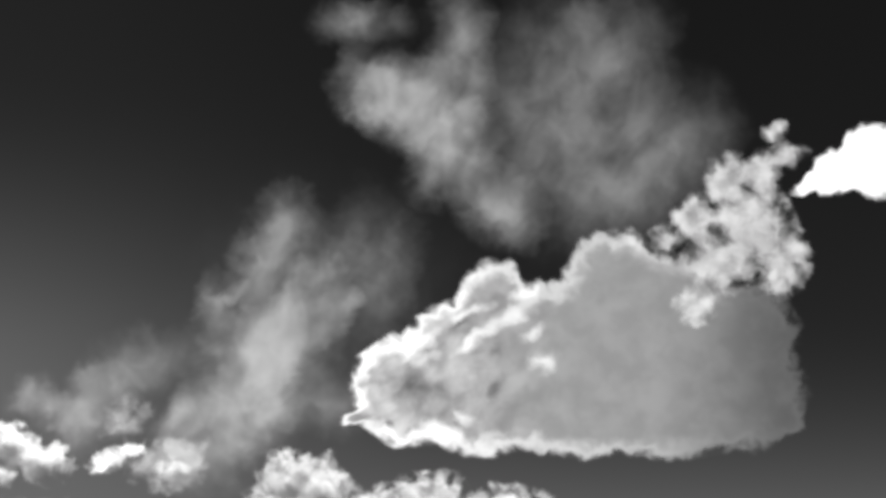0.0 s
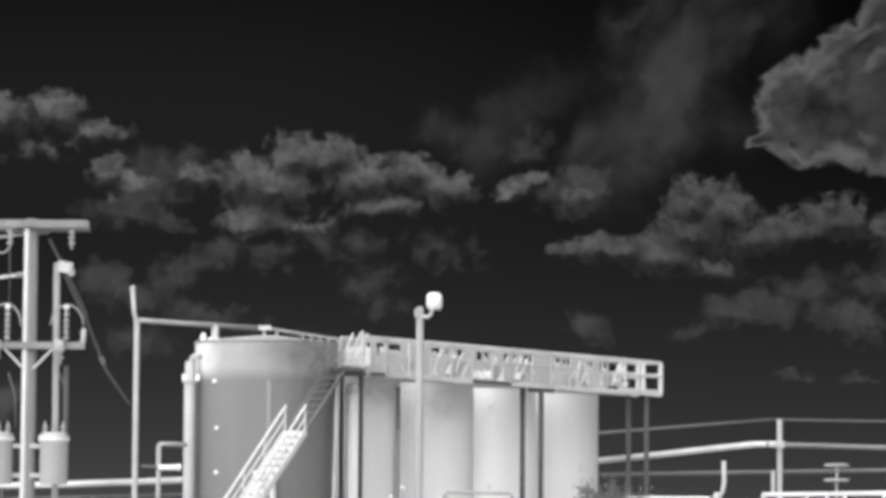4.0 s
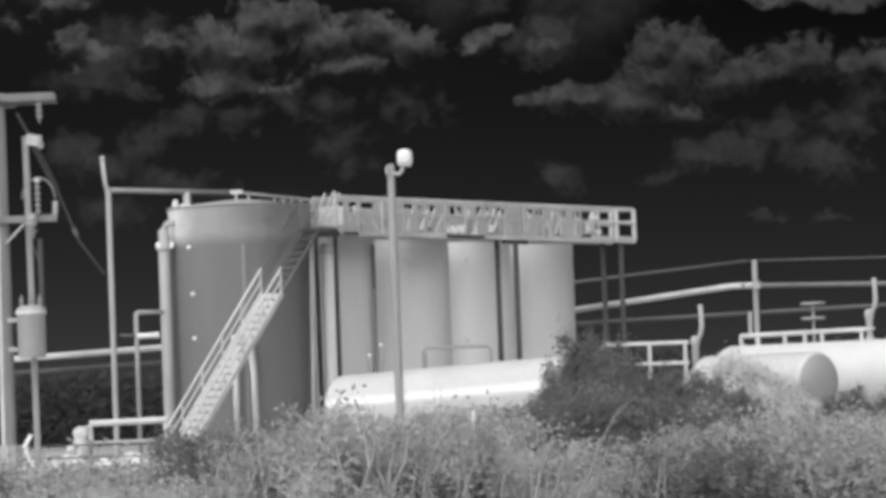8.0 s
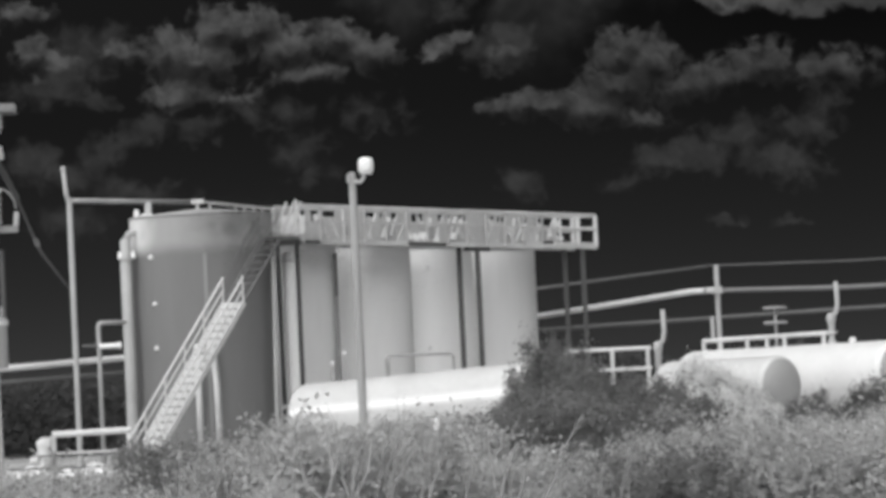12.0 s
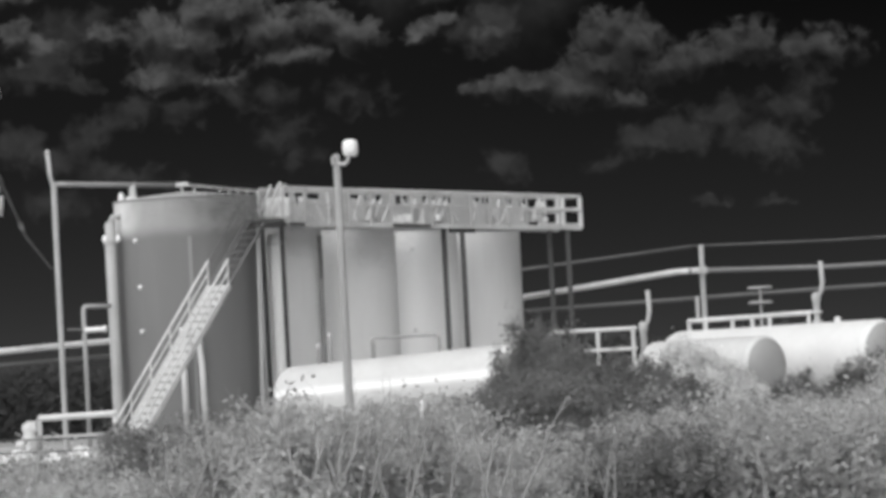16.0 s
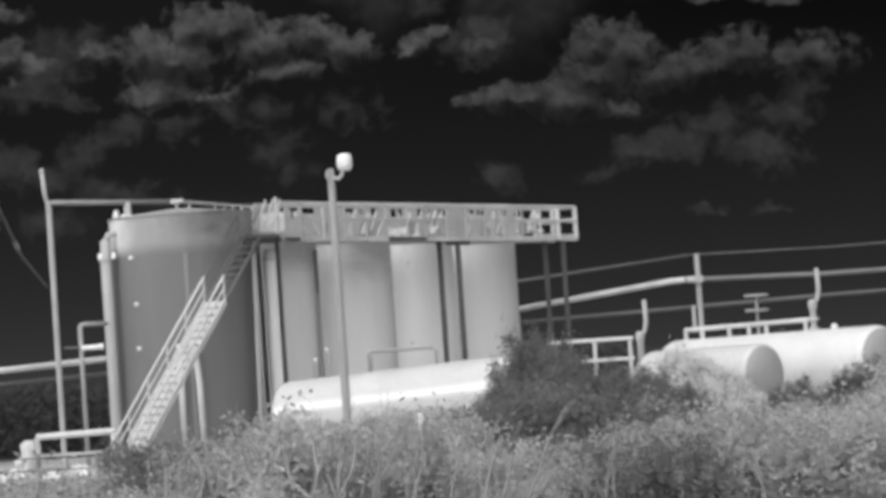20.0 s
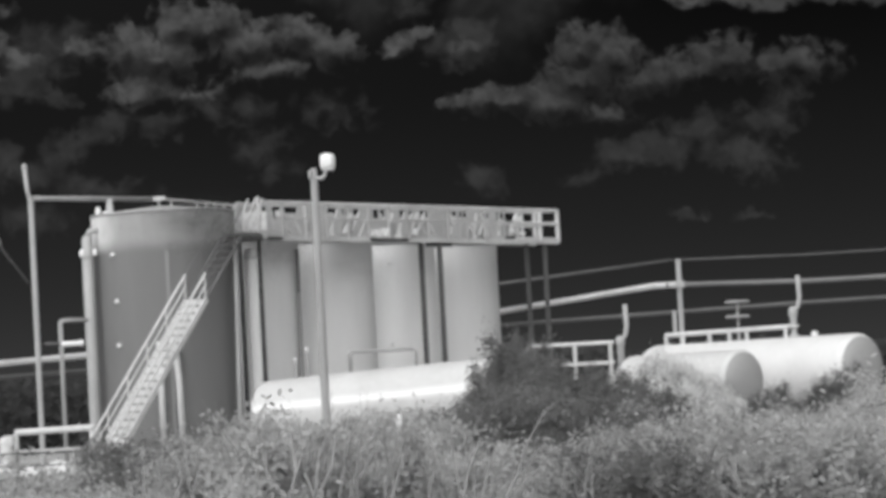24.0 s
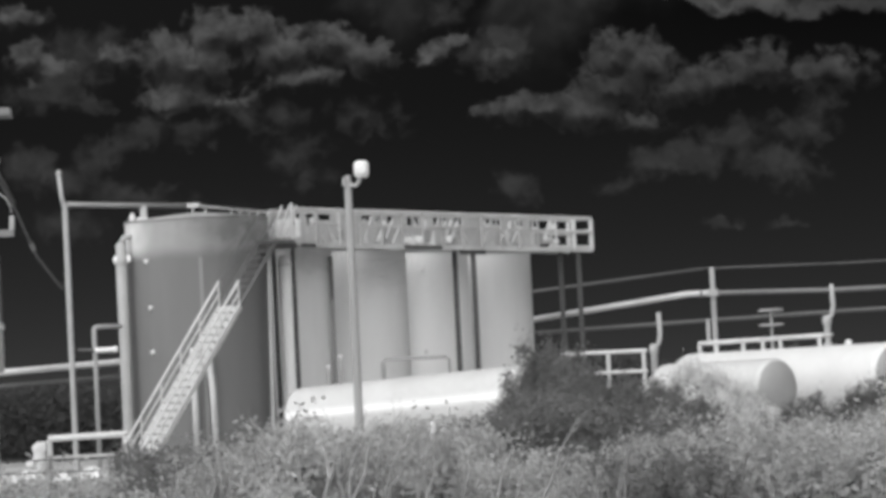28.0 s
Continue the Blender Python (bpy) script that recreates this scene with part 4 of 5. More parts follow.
lamp_head = part("floodlight", made(lathe, [(0.09, 0.0), (0.16, 0.03), (0.19, 0.1), (0.19, 0.3), (0.16, 0.38), (0.08, 0.41)], 10, Matrix.Translation((0.35, -0.12, 7.09))), M_LAMP, pole, "bright rounded floodlight housing")
part("mounting_yoke", made(beam, (0.2, -0.12, 7.12), (0.5, -0.12, 7.09), 0.06, 0.05), M_PIPE, lamp_head)
part("lens_ring", made(lathe, [(0.1, 0), (0.13, 0.01), (0.13, 0.03), (0.1, 0.04)], 14, along((0.35, -0.3, 7.29), (0.35, -1.0, 7.2))), M_LAMP, lamp_head)

# ---------------------------------------------------------------- utility pole
upole = thing("utility_pole", (-9.73, 77.0, 0), "wooden utility pole with crossarms, transformers and cutouts", "utility pole")
part("pole", made(lathe, [(0.17, 0), (0.16, 4), (0.145, 8.5), (0.12, 8.54)], 16), M_WOOD, upole)
for y in (-0.2, 0.2):
    part("crossarm", made(beam, (-1.2, y, 8.42), (1.26, y, 8.42), 0.1, 0.16), M_WOOD, upole)
# bright rod added to imitate the light on the pole's left side
part("lit_edge_rod", made(rod, (-0.1, -0.16, 0), (-0.08, -0.15, 8.3), 0.06, seg=8), M_STEEL, upole, "bright rod standing in for the pole's lit left edge")
part("arm_cap", made(beam, (-1.0, 0, 8.28), (1.3, 0, 8.3), 0.3, 0.05), M_PIPE_DIM, upole)
part("lower_crossarm", made(beam, (-1.27, -0.2, 5.72), (1.24, -0.2, 5.72), 0.12, 0.15), M_WOOD, upole)
for sx in (-1, 1):
    part("arm_brace", made(beam, (sx * 0.55, -0.2, 5.66), (sx * 0.1, -0.2, 5.2), 0.05, 0.05), M_PIPE, upole)


def insulator(bm, m, n=3, r=0.07, gap=0.1):
    profile = [(0.025, 0)]
    for k in range(n):
        z = 0.04 + gap * k
        profile += [(0.03, z), (r, z + 0.015), (r, z + 0.035), (0.035, z + gap * 0.6)]
    lathe(bm, profile + [(0.025, 0.04 + gap * n), (0.02, 0.1 + gap * n)], 12, m)


for x in (-1.13, -0.45, 0.92):
    part("insulator", made(insulator, along((x, -0.2, 8.3), (x, -0.2, 0)), 3, 0.085, 0.12), M_PORCELAIN, upole)
for x in (-1.12, -0.46, 0.84):
    arrester = part("arrester", made(insulator, Matrix.Translation((x, -0.3, 5.8)), 5, 0.075, 0.13), M_PORCELAIN, upole, "ribbed surge arrester")
    part("cap", made(lathe, [(0.03, 6.5), (0.07, 6.52), (0.07, 6.58), (0.02, 6.62)], 10, Matrix.Translation((x, -0.3, 0))), M_STEEL, arrester)
for x in (-1.2, -0.72, 0.7):
    part("fuse_cutout", made(insulator, along((x, -0.35, 5.75), (x + 0.05, -0.35, 5.0)), 3, 0.1, 0.12), M_BRIGHT if x < 0 else M_PORCELAIN, upole)
    part("arm_clip", made(block, (x, -0.3, 5.72), (0.22, 0.22, 0.22), chamfer=0.05), M_PIPE, upole)


def arc(x0, z0, w, h, y=-0.3, a0=180, a1=0, n=12):
    return [(x0 + w * math.cos(radians(a0 + (a1 - a0) * k / n)), y, z0 + h * math.sin(radians(a0 + (a1 - a0) * k / n))) for k in range(n + 1)]


for pts in (arc(-0.5, 6.15, 0.34, 0.48), arc(0.86, 6.15, 0.36, 0.46), arc(-1.26, 8.2, 0.2, -0.45), arc(-0.6, 8.2, 0.2, -0.45)):
    part("jumper", made(pipe, pts, 0.022, 6), M_PORCELAIN, upole)
for x in (-1.1, -0.42, 0.72):
    part("drop_wire", made(pipe, [(x, -0.3, 5.1), (x + 0.15, -0.3, 4.6), (x + 0.18, -0.3, 3.9)], 0.018, 6), M_CABLE, upole)
part("hanger_wire", made(pipe, [(-1.1, -0.25, 7.9), (-1.1, -0.25, 6.6)], 0.012, 6), M_CABLE, upole)
part("hanger_wire", made(pipe, [(-0.44, -0.25, 7.9), (-0.44, -0.25, 6.6)], 0.012, 6), M_CABLE, upole)
part("end_bracket", made(pipe, [(1.1, -0.2, 5.72), (1.2, -0.2, 5.8), (1.22, -0.2, 6.1)], 0.06, 8), M_PIPE, upole)
for x in (-0.62, 0.6):
    can = part("transformer", made(lathe, [(0.28, 2.66), (0.31, 2.7), (0.31, 3.66), (0.33, 3.68), (0.33, 3.74), (0.2, 3.8)], 24, Matrix.Translation((x, -0.25, 0))), M_PIPE, upole, "grey round transformer can")
    part("lid_band", made(lathe, [(0.335, 3.6), (0.345, 3.62), (0.345, 3.67), (0.335, 3.69)], 24, Matrix.Translation((x, -0.25, 0))), M_STEEL, can)
    for k, dx in enumerate((-0.2, 0.0, 0.2)):
        part("bushing", made(insulator, Matrix.Translation((x + dx, -0.25, 3.76)), 2, 0.065, 0.09), M_PORCELAIN, can)
    part("bracket", made(beam, (0.0, -0.1, 3.5), (x, -0.2, 3.5), 0.08, 0.1), M_PIPE, upole)
    part("bracket", made(beam, (0.0, -0.1, 2.85), (x, -0.2, 2.85), 0.08, 0.1), M_PIPE, upole)

guard = [(0.25 * (1 + 0.07 * (k % 2)) * math.cos(2 * math.pi * k / 20), 0.25 * (1 + 0.07 * (k % 2)) * math.sin(2 * math.pi * k / 20)) for k in range(20)]


def wrap(bm, outline, z0, z1):
    low, high = [[bm.verts.new((x, y, z)) for x, y in outline] for z in (z0, z1)]
    for i in range(len(outline)):
        j = (i + 1) % len(outline)
        bm.faces.new((low[i], low[j], high[j], high[i]))
    bm.faces.new(high)


part("base_guard", made(wrap, guard, 0.0, 0.74), M_PIPE, upole, "pale corrugated guard round the pole foot")
stake = thing("survey_stake", (-8.98, 74.0, 0), "bright white bent survey stake at the pad edge", "stake")
part("lath", made(beam, (0, 0, 0), (0.02, 0, 0.72), 0.09, 0.03), M_STEEL, stake)
part("flagging", made(pipe, [(0.03, -0.02, 0.28), (0.06, -0.03, 0.5), (-0.06, -0.03, 0.72), (0.1, -0.03, 0.98)], 0.048, 8), M_LAMP, stake, "white flagging tied round the stake")

mast = thing("conduit_mast", (-9.16, 77.45, 0), "tall thin conduit mast beside the utility pole", "mast")
part("conduit", made(rod, (0, 0, 0), (-0.05, 0, 7.6), 0.075, seg=10), M_PIPE, mast)
part("weather_head", made(block, (0.14, -0.05, 7.5), (0.34, 0.2, 0.24), Matrix.Rotation(radians(8), 3, "Y"), chamfer=0.06), M_STEEL, mast)
part("cable_gland", made(lathe, [(0.09, 0), (0.1, 0.05), (0.06, 0.16)], 10, along((0.26, -0.06, 7.46), (0.32, -0.06, 7.2))), M_PIPE, mast)
part("side_conduit", made(rod, (0.2, 0, 3.7), (0.2, 0, 5.3), 0.06, seg=8), M_PIPE_DIM, mast)

guy = thing("guy_wire", (-9.35, 77.2, 8.1), "dull guy wire with a small insulator, tied to the riser", "cable")
part("wire", made(pipe, [(0, 0, 0), (0.3, 0.8, -0.7), (0.5, 2.8, -1.5), (0.3, 9.5, -2.45), (0.14, 17.3, -3.0)], 0.035, 6), M_PIPE_DIM, guy)
part("strain_insulator", made(insulator, along((0.35, 7.9, -2.22), (0.31, 9.2, -2.4)), 3, 0.06, 0.3), M_PORCELAIN, guy)
part("service_drop", made(pipe, [(0.24, 0.2, -0.48), (0.3, 0.8, -0.75), (0.42, 1.8, -1.15), (0.5, 2.8, -1.5)], 0.075, 8), M_PIPE_DIM, guy)

for k, (y0, z0, x1) in enumerate(((-0.2, 8.52, -26), (0.0, 8.38, -26), (0.2, 8.3, -26), (0.0, 7.32, -26))):
    w = thing("power_line", (-9.8, 77.0, 0), "bright bare overhead conductor leaving the utility pole", "cable", "overhead conductors")
    xs = 0.05 if k == 3 else (-0.9, 0.05, 0.45)[k]
    part("conductor", made(pipe, [(xs, y0, z0), (xs - 3.1, y0, z0 - 0.4), (xs - 12, y0, z0 - 1.35), (x1, y0 - 2, z0 - 2.4)], 0.038, 6), M_WIRE, w)
    part("dead_end", made(lathe, [(0.03, 0), (0.06, 0.03), (0.06, 0.3), (0.03, 0.34)], 8, along((xs, y0, z0), (xs - 1, y0, z0 - 0.13))), M_PORCELAIN, w)

# ---------------------------------------------------------------- small things on the pad
bridge = thing("pipe_bridge", (0.26, 94.0, 0), "thin pale pipe frame before the tanks", "pipe frame")
part("rail", made(pipe, [(-0.9, 0, 0), (-0.9, 0, 2.66), (-0.82, 0, 2.74), (0.84, 0, 2.73), (0.92, 0, 2.65), (0.92, 0, 0)], 0.035, 8), M_PIPE_GREY, bridge)
for x, z in ((-1.78, 2.87), (-2.1, 2.6), (-0.6, 2.67)):
    t = thing("valve_post", (x, 95.0, 0), "pale pipe stub topped by a small valve", "valve")
    part("stub", made(rod, (0, 0, 0), (0, 0, z - 0.08), 0.05, seg=8), M_PIPE, t)
    part("knob", made(lathe, [(0.03, -0.08), (0.075, -0.04), (0.075, 0.04), (0.03, 0.08)], 10, Matrix.Translation((0, 0, z))), M_STEEL, t, "small pale valve knob")
marker = thing("marker_post", (0.29, 42.2, 0), "short white marker post among the shrubs", "post")
part("post", made(lathe, [(0.045, 0), (0.045, 1.29), (0.028, 1.33)], 10), M_STEEL, marker)

rnd = random.Random(21)
for k in range(17):
    r = rnd.uniform(0.12, 0.3)
    x = -10.3 + 2.9 * (k + rnd.uniform(-0.3, 0.3)) / 16
    bm = bmesh.new()
    bmesh.ops.create_icosphere(bm, subdivisions=2, radius=1.0)
    for v in bm.verts:
        v.co *= 1 + 0.35 * noise.noise(v.co * 1.6 + Vector((k * 3.1, 0, 0)))
        v.co = Vector((v.co.x * r * 1.3, v.co.y * r, max(v.co.z, -0.55) * r * 0.85))
    tagged(part("rock", bm, M_ROCK), "pale limestone rock lying at the pad edge", "rock", "rocks along the pad edge").location = (x, 84.0 + rnd.uniform(-0.6, 0.6), r * 0.46)

fence = thing("wire_fence", (-9.7, 80.0, 0), "low wire fence with thin posts at the pad edge", "fence")
for x, h in ((0.0, 0.85), (1.45, 0.75), (2.8, 0.7)):
    part("fence_post", made(rod, (x, 0, 0), (x, 0, h), 0.05, seg=8), M_WOOD, fence)
for z in (0.35, 0.64):
    part("fence_wire", made(pipe, [(-3.0, 0, z), (0, 0, z + 0.03), (2.9, 0, z)], 0.018, 5), M_PIPE_DIM, fence)

# ---------------------------------------------------------------- brush
def shrub_meshes(seed, h, w, n_leaves, n_stems, leaf, n_bare=0):
    rnd = random.Random(seed)
    bm = bmesh.new()
    twigs = []
    for k in range(n_stems):
        a, spread = rnd.uniform(0, 2 * math.pi), rnd.uniform(0.1, 1.0)
        p = Vector((rnd.uniform(-0.14, 0.14) * w, rnd.uniform(-0.14, 0.14) * w, 0))
        top = Vector((math.cos(a) * spread * w * 0.5, math.sin(a) * spread * w * 0.5, h * rnd.uniform(0.55, 1.0) * (1 - 0.3 * spread ** 2)))
        pts = [p]
        for i in range(1, 5):
            f = i / 4
            pts.append(p.lerp(top, f) + Vector((rnd.gauss(0, 0.05), rnd.gauss(0, 0.05), 0.1 * h * math.sin(f * math.pi))))
        pipe(bm, pts, 0.012, 4)
        twigs.append(pts)
        for _ in range(5):
            i = rnd.randint(1, 3)
            base = pts[i].lerp(pts[i + 1], rnd.random())
            tip = base + Vector((rnd.gauss(0, 0.13) * w, rnd.gauss(0, 0.13) * w, rnd.uniform(0.1, 0.38) * h))
            tip.z = min(tip.z, h * rnd.uniform(0.95, 1.15))
            mid = base.lerp(tip, 0.5) + Vector((rnd.gauss(0, 0.04), rnd.gauss(0, 0.04), 0.02))
            pipe(bm, [base, mid, tip], 0.007, 3)
            twigs.append([base, mid, tip])
    for _ in range(n_bare):
        a, p = rnd.uniform(0, 2 * math.pi), Vector((rnd.uniform(-0.06, 0.06) * w, rnd.uniform(-0.06, 0.06) * w, 0))
        fork = p + Vector((math.cos(a) * 0.25 * w, math.sin(a) * 0.25 * w, h * rnd.uniform(0.4, 0.6)))
        rod(bm, p, fork, 0.024, 0.019, 5)
        for side in (-1, 1, 0.3):
            knee = fork + Vector((side * rnd.uniform(0.1, 0.22), rnd.gauss(0, 0.06), h * rnd.uniform(0.15, 0.3)))
            tip = knee + Vector((side * rnd.uniform(-0.05, 0.15), rnd.gauss(0, 0.06), h * rnd.uniform(0.2, 0.42)))
            rod(bm, fork, knee, 0.017, 0.012, 4)
            rod(bm, knee, tip, 0.012, 0.003, 4)
    twigs = [t for t in twigs if rnd.random() < 0.8]
    verts, faces = [], []
    clumps = []
    for _ in range(n_leaves // 110):
        pts = rnd.choice(twigs)
        i = rnd.randint(max(0, len(pts) - 3) if rnd.random() < 0.65 else 0, len(pts) - 2)
        clumps.append((pts[i].lerp(pts[i + 1], rnd.random()), rnd.uniform(0.04, 0.12)))
    for _ in range(n_leaves):
        c, r = rnd.choice(clumps)
        c = c + Vector((rnd.gauss(0, r), rnd.gauss(0, r), rnd.gauss(0, r * 1.5)))
        c.z = max(c.z, 0.02)
        d = Vector((rnd.gauss(0, 0.7), rnd.gauss(0, 0.7), rnd.gauss(0.6, 0.6))).normalized() * leaf * rnd.uniform(0.6, 1.5)
        e = d.orthogonal().normalized() * leaf * rnd.uniform(0.4, 0.7)
        e.rotate(Matrix.Rotation(rnd.uniform(0, 6.28), 3, d))
        b = len(verts)
        verts += [c - d, c + e * 0.9, c + d, c - e]
        faces.append((b, b + 1, b + 2, b + 3))
    foliage = bpy.data.meshes.new("foliage")
    foliage.from_pydata(verts, [], faces)
    return bm, foliage


def shrub(at, seed, h, w, n_leaves, n_stems, material, label, leaf=0.03):
    t = thing("shrub", at, label, "shrub", "brush before the tanks")
    stems, foliage = shrub_meshes(seed, h, w, n_leaves, n_stems, leaf, seed % 2 + 1 if material == M_LEAF else 0)
    part("branchwork", stems, M_TWIG if material == M_LEAF else M_LEAF_DARK, t, "pale thin stems")
    foliage.materials.append(material)
    f = new("foliage", foliage)
    f.parent = t
    return t


brush = [shrub((-2.0 + k, 58.0, 0), 11 + k, 1.0, 1.5, 13000, 14, M_LEAF, "pale dry shrub with thin bare stems", 0.031) for k in range(5)]
brush += [shrub((-3.2 - 1.2 * k, 59.0, 0), 61 + k, 0.9, 1.5, 13000, 13, M_LEAF_DARK, "low dark leafy shrub among the pale brush", 0.025) for k in range(2)]
dark = [shrub((2.4 + 0.55 * k, 59.5 + 0.5 * k, 0), 31 + k, 2.0, 2.2, 30000, 26, M_LEAF_DARK, "large dark leafy shrub in front of the vessels", 0.028) for k in range(3)]


def crest(x):
    """Height of the brush across the view, at 60 m."""
    marks = ((-9, 0.28), (-4.6, 0.32), (-3.7, 0.6), (-2, 0.68), (0, 0.85), (1.2, 1.08), (4.0, 1.22), (4.8, 1.0), (5.6, 0.66), (7.0, 0.62), (8.2, 0.95), (11, 1.25))
    for (a, u), (b, v) in zip(marks, marks[1:]):
        if a <= x <= b:
            return u + (v - u) * (x - a) / (b - a)
    return 0.4


rnd = random.Random(77)
for y in (34, 36, 38, 40, 42, 44.5, 47, 50, 53, 56, 60, 64, 69):
    x = -0.145 * y - 0.6
    while x < 0.165 * y:
        f = 60 / y
        top = 1.6 + (crest(x * f) - 1.6) / f
        if y < 50:
            top = min(top, 1.6 - (0.0212 if 0.012 < x / y < 0.07 else 0.0185 if x / y > 0.085 else 0.0166) * y)
        if top > 0.1:
            s = max(top, 0.3) * rnd.uniform(0.6, 1.12)
            wide = max(s * 1.3, 1.0)
            hollow = 40 < y < 61 and 0.015 < x / y < 0.072 and rnd.random() < (0.75 if y < 47 else 1)
            copy_thing(brush[rnd.randint(5, 6) if hollow or rnd.random() < (0.15 if x < 0 else 0.12 if y < 46 else 0.27) else rnd.randint(0, 6 if x < 0 or y > 46 else 4)], pose(x, y + rnd.uniform(-1.5, 1.5), 0, 0, 0, rnd.uniform(0, 360)) @ Matrix.Diagonal((wide, wide, s, 1)))
        x += rnd.uniform(0.55, 1.0) * (0.75 if y < 47 else 1)
for x, y, s in ((1.45, 56.5, 0.52), (1.75, 57.0, 0.68), (2.05, 57.3, 0.78), (2.35, 57.0, 0.78), (2.3, 58.0, 1.04), (3.95, 56.5, 0.8), (4.35, 57.0, 0.7), (3.7, 53.0, 0.7), (4.1, 54.0, 0.62), (3.2, 57.5, 0.86), (2.85, 57.0, 0.85), (1.6, 53.0, 0.6), (2.5, 53.5, 0.75), (3.3, 53.0, 0.55), (7.05, 62.0, 0.6), (7.4, 62.0, 0.56), (8.3, 62.0, 0.72), (8.9, 60.0, 0.6), (9.8, 62.5, 0.7), (8.4, 58.0, 0.5), (7.3, 61.0, 0.42), (4.5, 57.5, 0.46), (0.9, 54.0, 0.36), (1.9, 49.5, 0.5), (2.7, 50.0, 0.48), (6.6, 56.0, 0.46), (7.6, 57.0, 0.48), (4.9, 52.0, 0.4), (3.6, 49.0, 0.5), (3.1, 46.5, 0.44), (2.2, 46.0, 0.44), (1.2, 52.0, 0.5), (1.3, 49.5, 0.46)):
    copy_thing(dark[rnd.randint(0, 2)], pose(x, y, 0, 0, 0, rnd.uniform(0, 360)) @ Matrix.Scale(s, 4))

copy_thing(dark[1], pose(2.98, 70.0, 0) @ Matrix.Diagonal((0.5, 0.5, 1.2, 1)))
for t, f in zip(dark, (0.98, 0.8, 0.7)):
    t.scale = (f, f, f)

pale = shrub((6.95, 90.2, 0), 51, 1.45, 1.7, 11000, 16, M_LEAF_PALE, "tall pale shrub growing against the white vessel", 0.03)
for x, y, s in ((7.7, 90.6, 1.2), (8.4, 90.4, 1.08), (6.2, 91.5, 1.1), (9.0, 89.8, 0.85), (7.1, 90.9, 1.38), (7.5, 90.0, 1.25), (8.1, 90.0, 1.2), (8.7, 89.8, 1.0), (9.5, 89.5, 0.6), (7.2, 87.5, 0.62), (7.9, 87.0, 0.58), (8.6, 87.5, 0.6), (9.3, 87.0, 0.52), (10.0, 87.5, 0.5), (10.7, 87.5, 0.46), (11.3, 88.0, 0.46), (3.51, 39.4, 0.43), (0.84, 42.6, 0.5), (2.03, 42.4, 0.5)):
    copy_thing(pale, pose(x, y, 0, 0, 0, x * 77) @ Matrix.Scale(s, 4))


# bare pale stems standing before the rest
def bare_shrub(at, seed, h):
    rnd = random.Random(seed)
    t = thing("bare_shrub", at, "bare pale forked stems of a dry shrub", "shrub", "bare stems in the foreground")

    def limb(bm, p, way, length, r, depth):
        """A bowed, tapering limb that forks into thinner ones."""
        steps = 4
        for k in range(steps):
            way = (way + Vector((rnd.gauss(0, 0.16), rnd.gauss(0, 0.12), 0.1))).normalized()
            q = p + way * length / steps
            rod(bm, p, q, r, r * 0.86, 5)
            if depth and k > 0 and rnd.random() < 0.75:
                side = (way + Vector((rnd.choice((-1, 1)) * rnd.uniform(0.35, 0.8), rnd.gauss(0, 0.3), 0.0))).normalized()
                limb(bm, q, side, length * rnd.uniform(0.3, 0.5), r * 0.6, depth - 1)
            p, r = q, r * 0.86

    for k in range(3):
        bm = bmesh.new()
        p = Vector((rnd.uniform(-0.22, 0.22), rnd.uniform(-0.2, 0.2), 0))
        limb(bm, p, Vector((rnd.uniform(-0.4, 0.4), 0, 1)).normalized(), h * rnd.uniform(0.7, 0.95), 0.021, 2)
        part("stem", bm, M_BARE, t)
    return t


bare = [bare_shrub((-0.62, 32.4, 0), 3, 1.36), bare_shrub((0.1, 32.2, 0), 4, 1.34), bare_shrub((0.82, 32.4, 0), 9, 1.26)]
for k, (x, y, s) in enumerate(((-0.29, 32.3, 1.0), (0.35, 32.6, 0.95), (3.3, 32.2, 0.72), (-1.25, 32.4, 1.0), (-2.2, 32.2, 0.95), (-0.95, 32.6, 0.92), (1.9, 32.4, 0.74), (-1.7, 32.5, 0.95))):
    copy_thing(bare[k % 3], pose(x, y, 0, 0, 0, 47 * k) @ Matrix.Scale(s, 4))


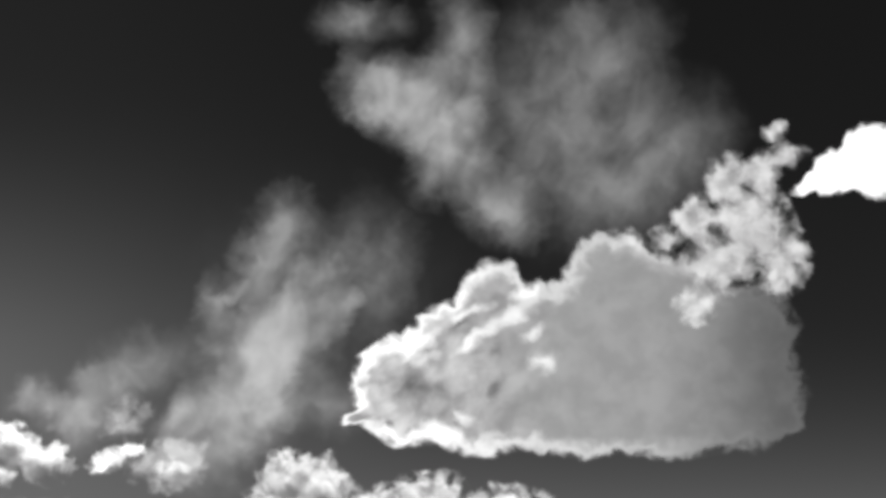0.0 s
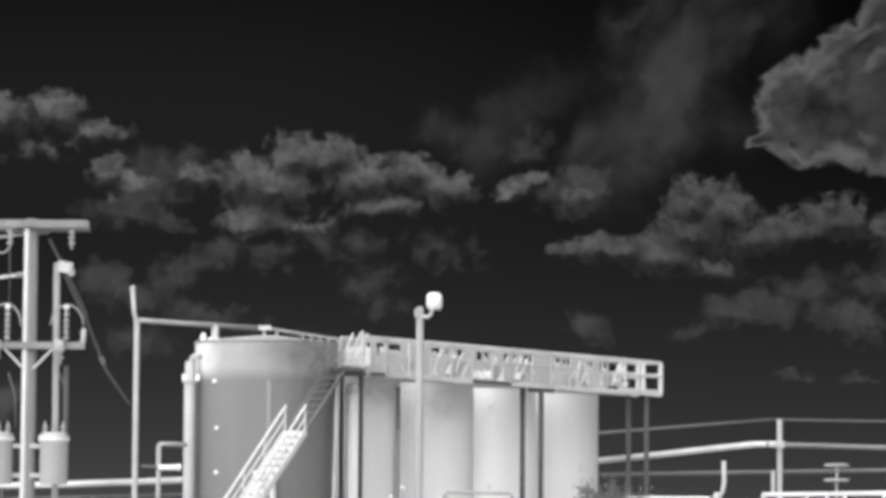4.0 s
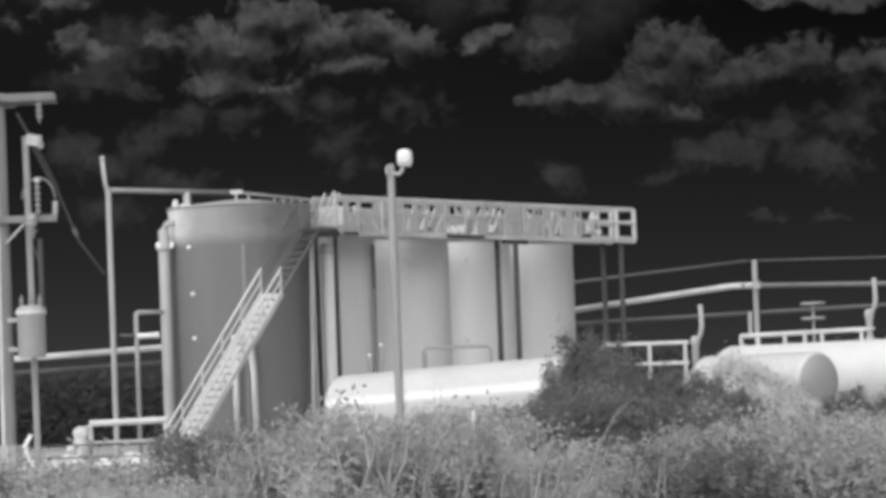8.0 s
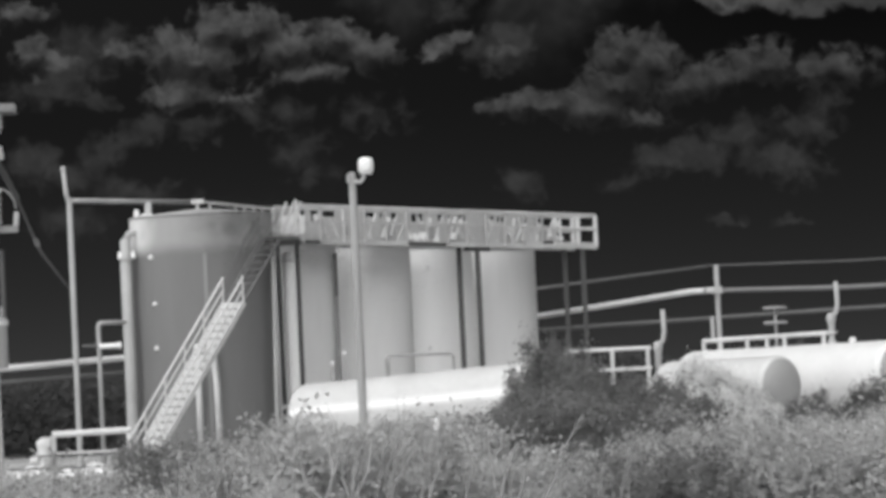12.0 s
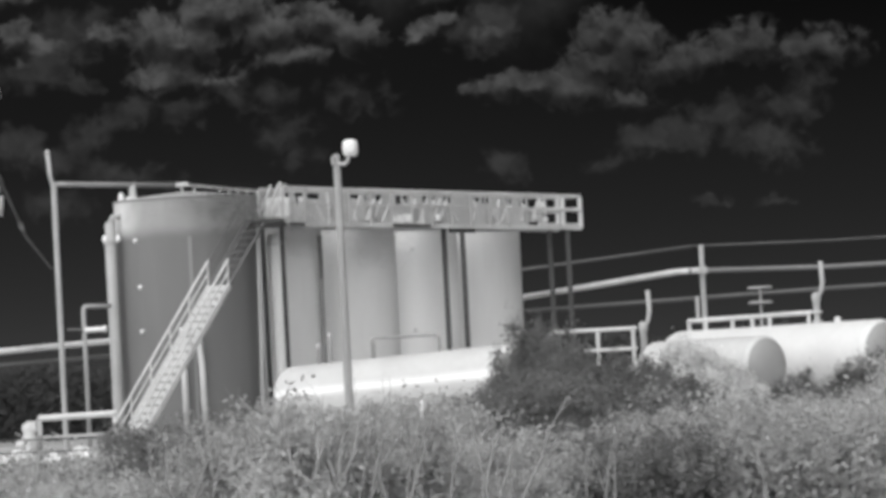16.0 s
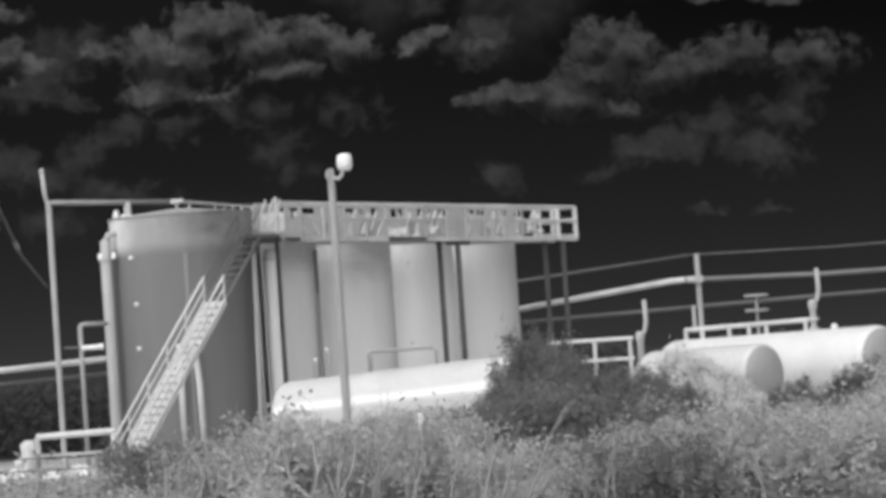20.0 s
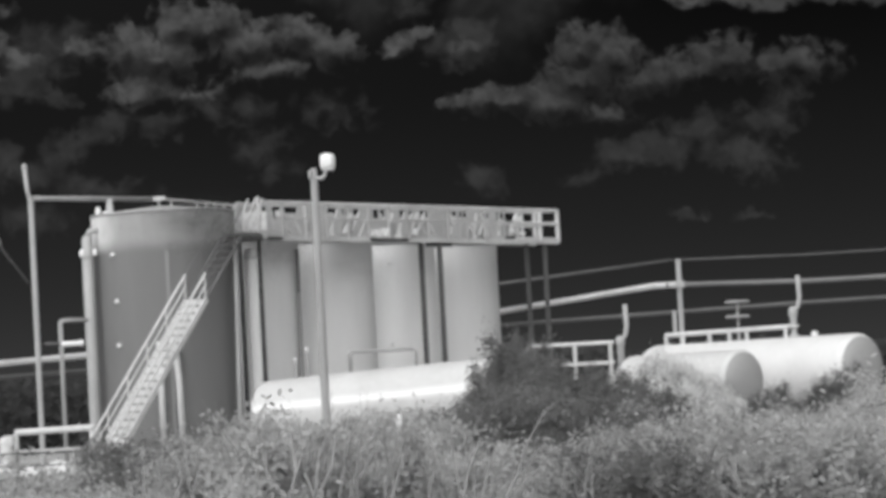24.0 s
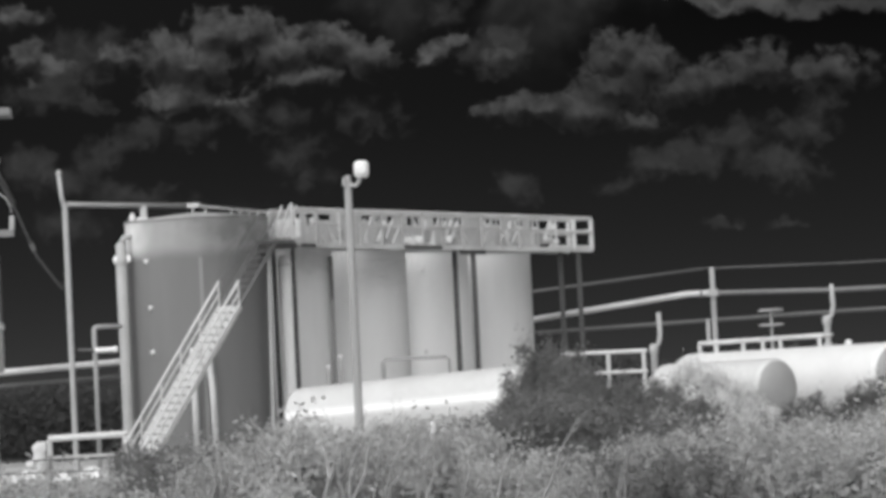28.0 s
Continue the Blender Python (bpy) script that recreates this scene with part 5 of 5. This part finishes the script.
# ---------------------------------------------------------------- far brush along the horizon
def far_brush(y0, y1, x0, x1, n, low, high, seed):
    rnd = random.Random(seed)
    verts, faces = [], []
    for _ in range(n):
        x, y = rnd.uniform(x0, x1), rnd.uniform(y0, y1)
        top = low + (high - low) * (0.5 + 0.5 * noise.noise(Vector((x * 0.22, y * 0.05, 3.0))))
        c = Vector((x, y, top * rnd.random() ** 0.9))
        d = Vector((rnd.gauss(0, 1), rnd.gauss(0, 1), rnd.gauss(0.4, 0.8))).normalized() * rnd.uniform(0.1, 0.24)
        e = d.orthogonal().normalized() * rnd.uniform(0.06, 0.14)
        b = len(verts)
        verts += [c - d, c + e, c + d, c - e]
        faces.append((b, b + 1, b + 2, b + 3))
    mesh = bpy.data.meshes.new("far_brush")
    mesh.from_pydata(verts, [], faces)
    mesh.materials.append(M_FAR)
    return new("far_brush", mesh)


tagged(far_brush(128, 150, -30, 34, 80000, 1.8, 3.6, 8), "dark low brush along the horizon behind the pad", "brush", kind="stuff")


# ---------------------------------------------------------------- cold vapour drifting off the tall tank
def vapour_cloud(swells, seed):
    """Fine droplets in soft swells: middle, spread, number."""
    rnd = random.Random(seed)
    verts, faces = [], []
    for at, spread, n in swells:
        k = 0
        while k < n:
            c = Vector([a + rnd.gauss(0, s) for a, s in zip(at, spread)])
            if noise.noise(c * 1.7) * 0.5 + noise.noise(c * 4.0) * 0.25 < rnd.uniform(-0.45, 0.25):
                continue
            k += 1
            d = Vector((rnd.gauss(0, 1), rnd.gauss(0, 0.5), rnd.gauss(0, 1))).normalized() * rnd.uniform(0.004, 0.007)
            e = d.cross(Vector((rnd.gauss(0, 0.3), 1, rnd.gauss(0, 0.3)))).normalized() * rnd.uniform(0.003, 0.006)
            b = len(verts)
            verts += [c - d, c + e, c + d, c - e]
            faces.append((b, b + 1, b + 2, b + 3))
    mesh = bpy.data.meshes.new("vapour_plume")
    mesh.from_pydata(verts, [], faces)
    mesh.materials.append(M_VAPOUR)
    return new("vapour_plume", mesh)


tagged(vapour_cloud([((-4.6, 93.3, 6.45), (0.62, 0.3, 0.3), 17000), ((-3.6, 93.2, 6.0), (0.5, 0.3, 0.4), 11000), ((-2.3, 94.0, 5.6), (0.5, 0.3, 0.3), 7000), ((-0.6, 95.5, 5.2), (0.6, 0.3, 0.35), 5000)], 14),
       "faint dark vapour plume drifting off the tall tank", "vapour", kind="stuff")
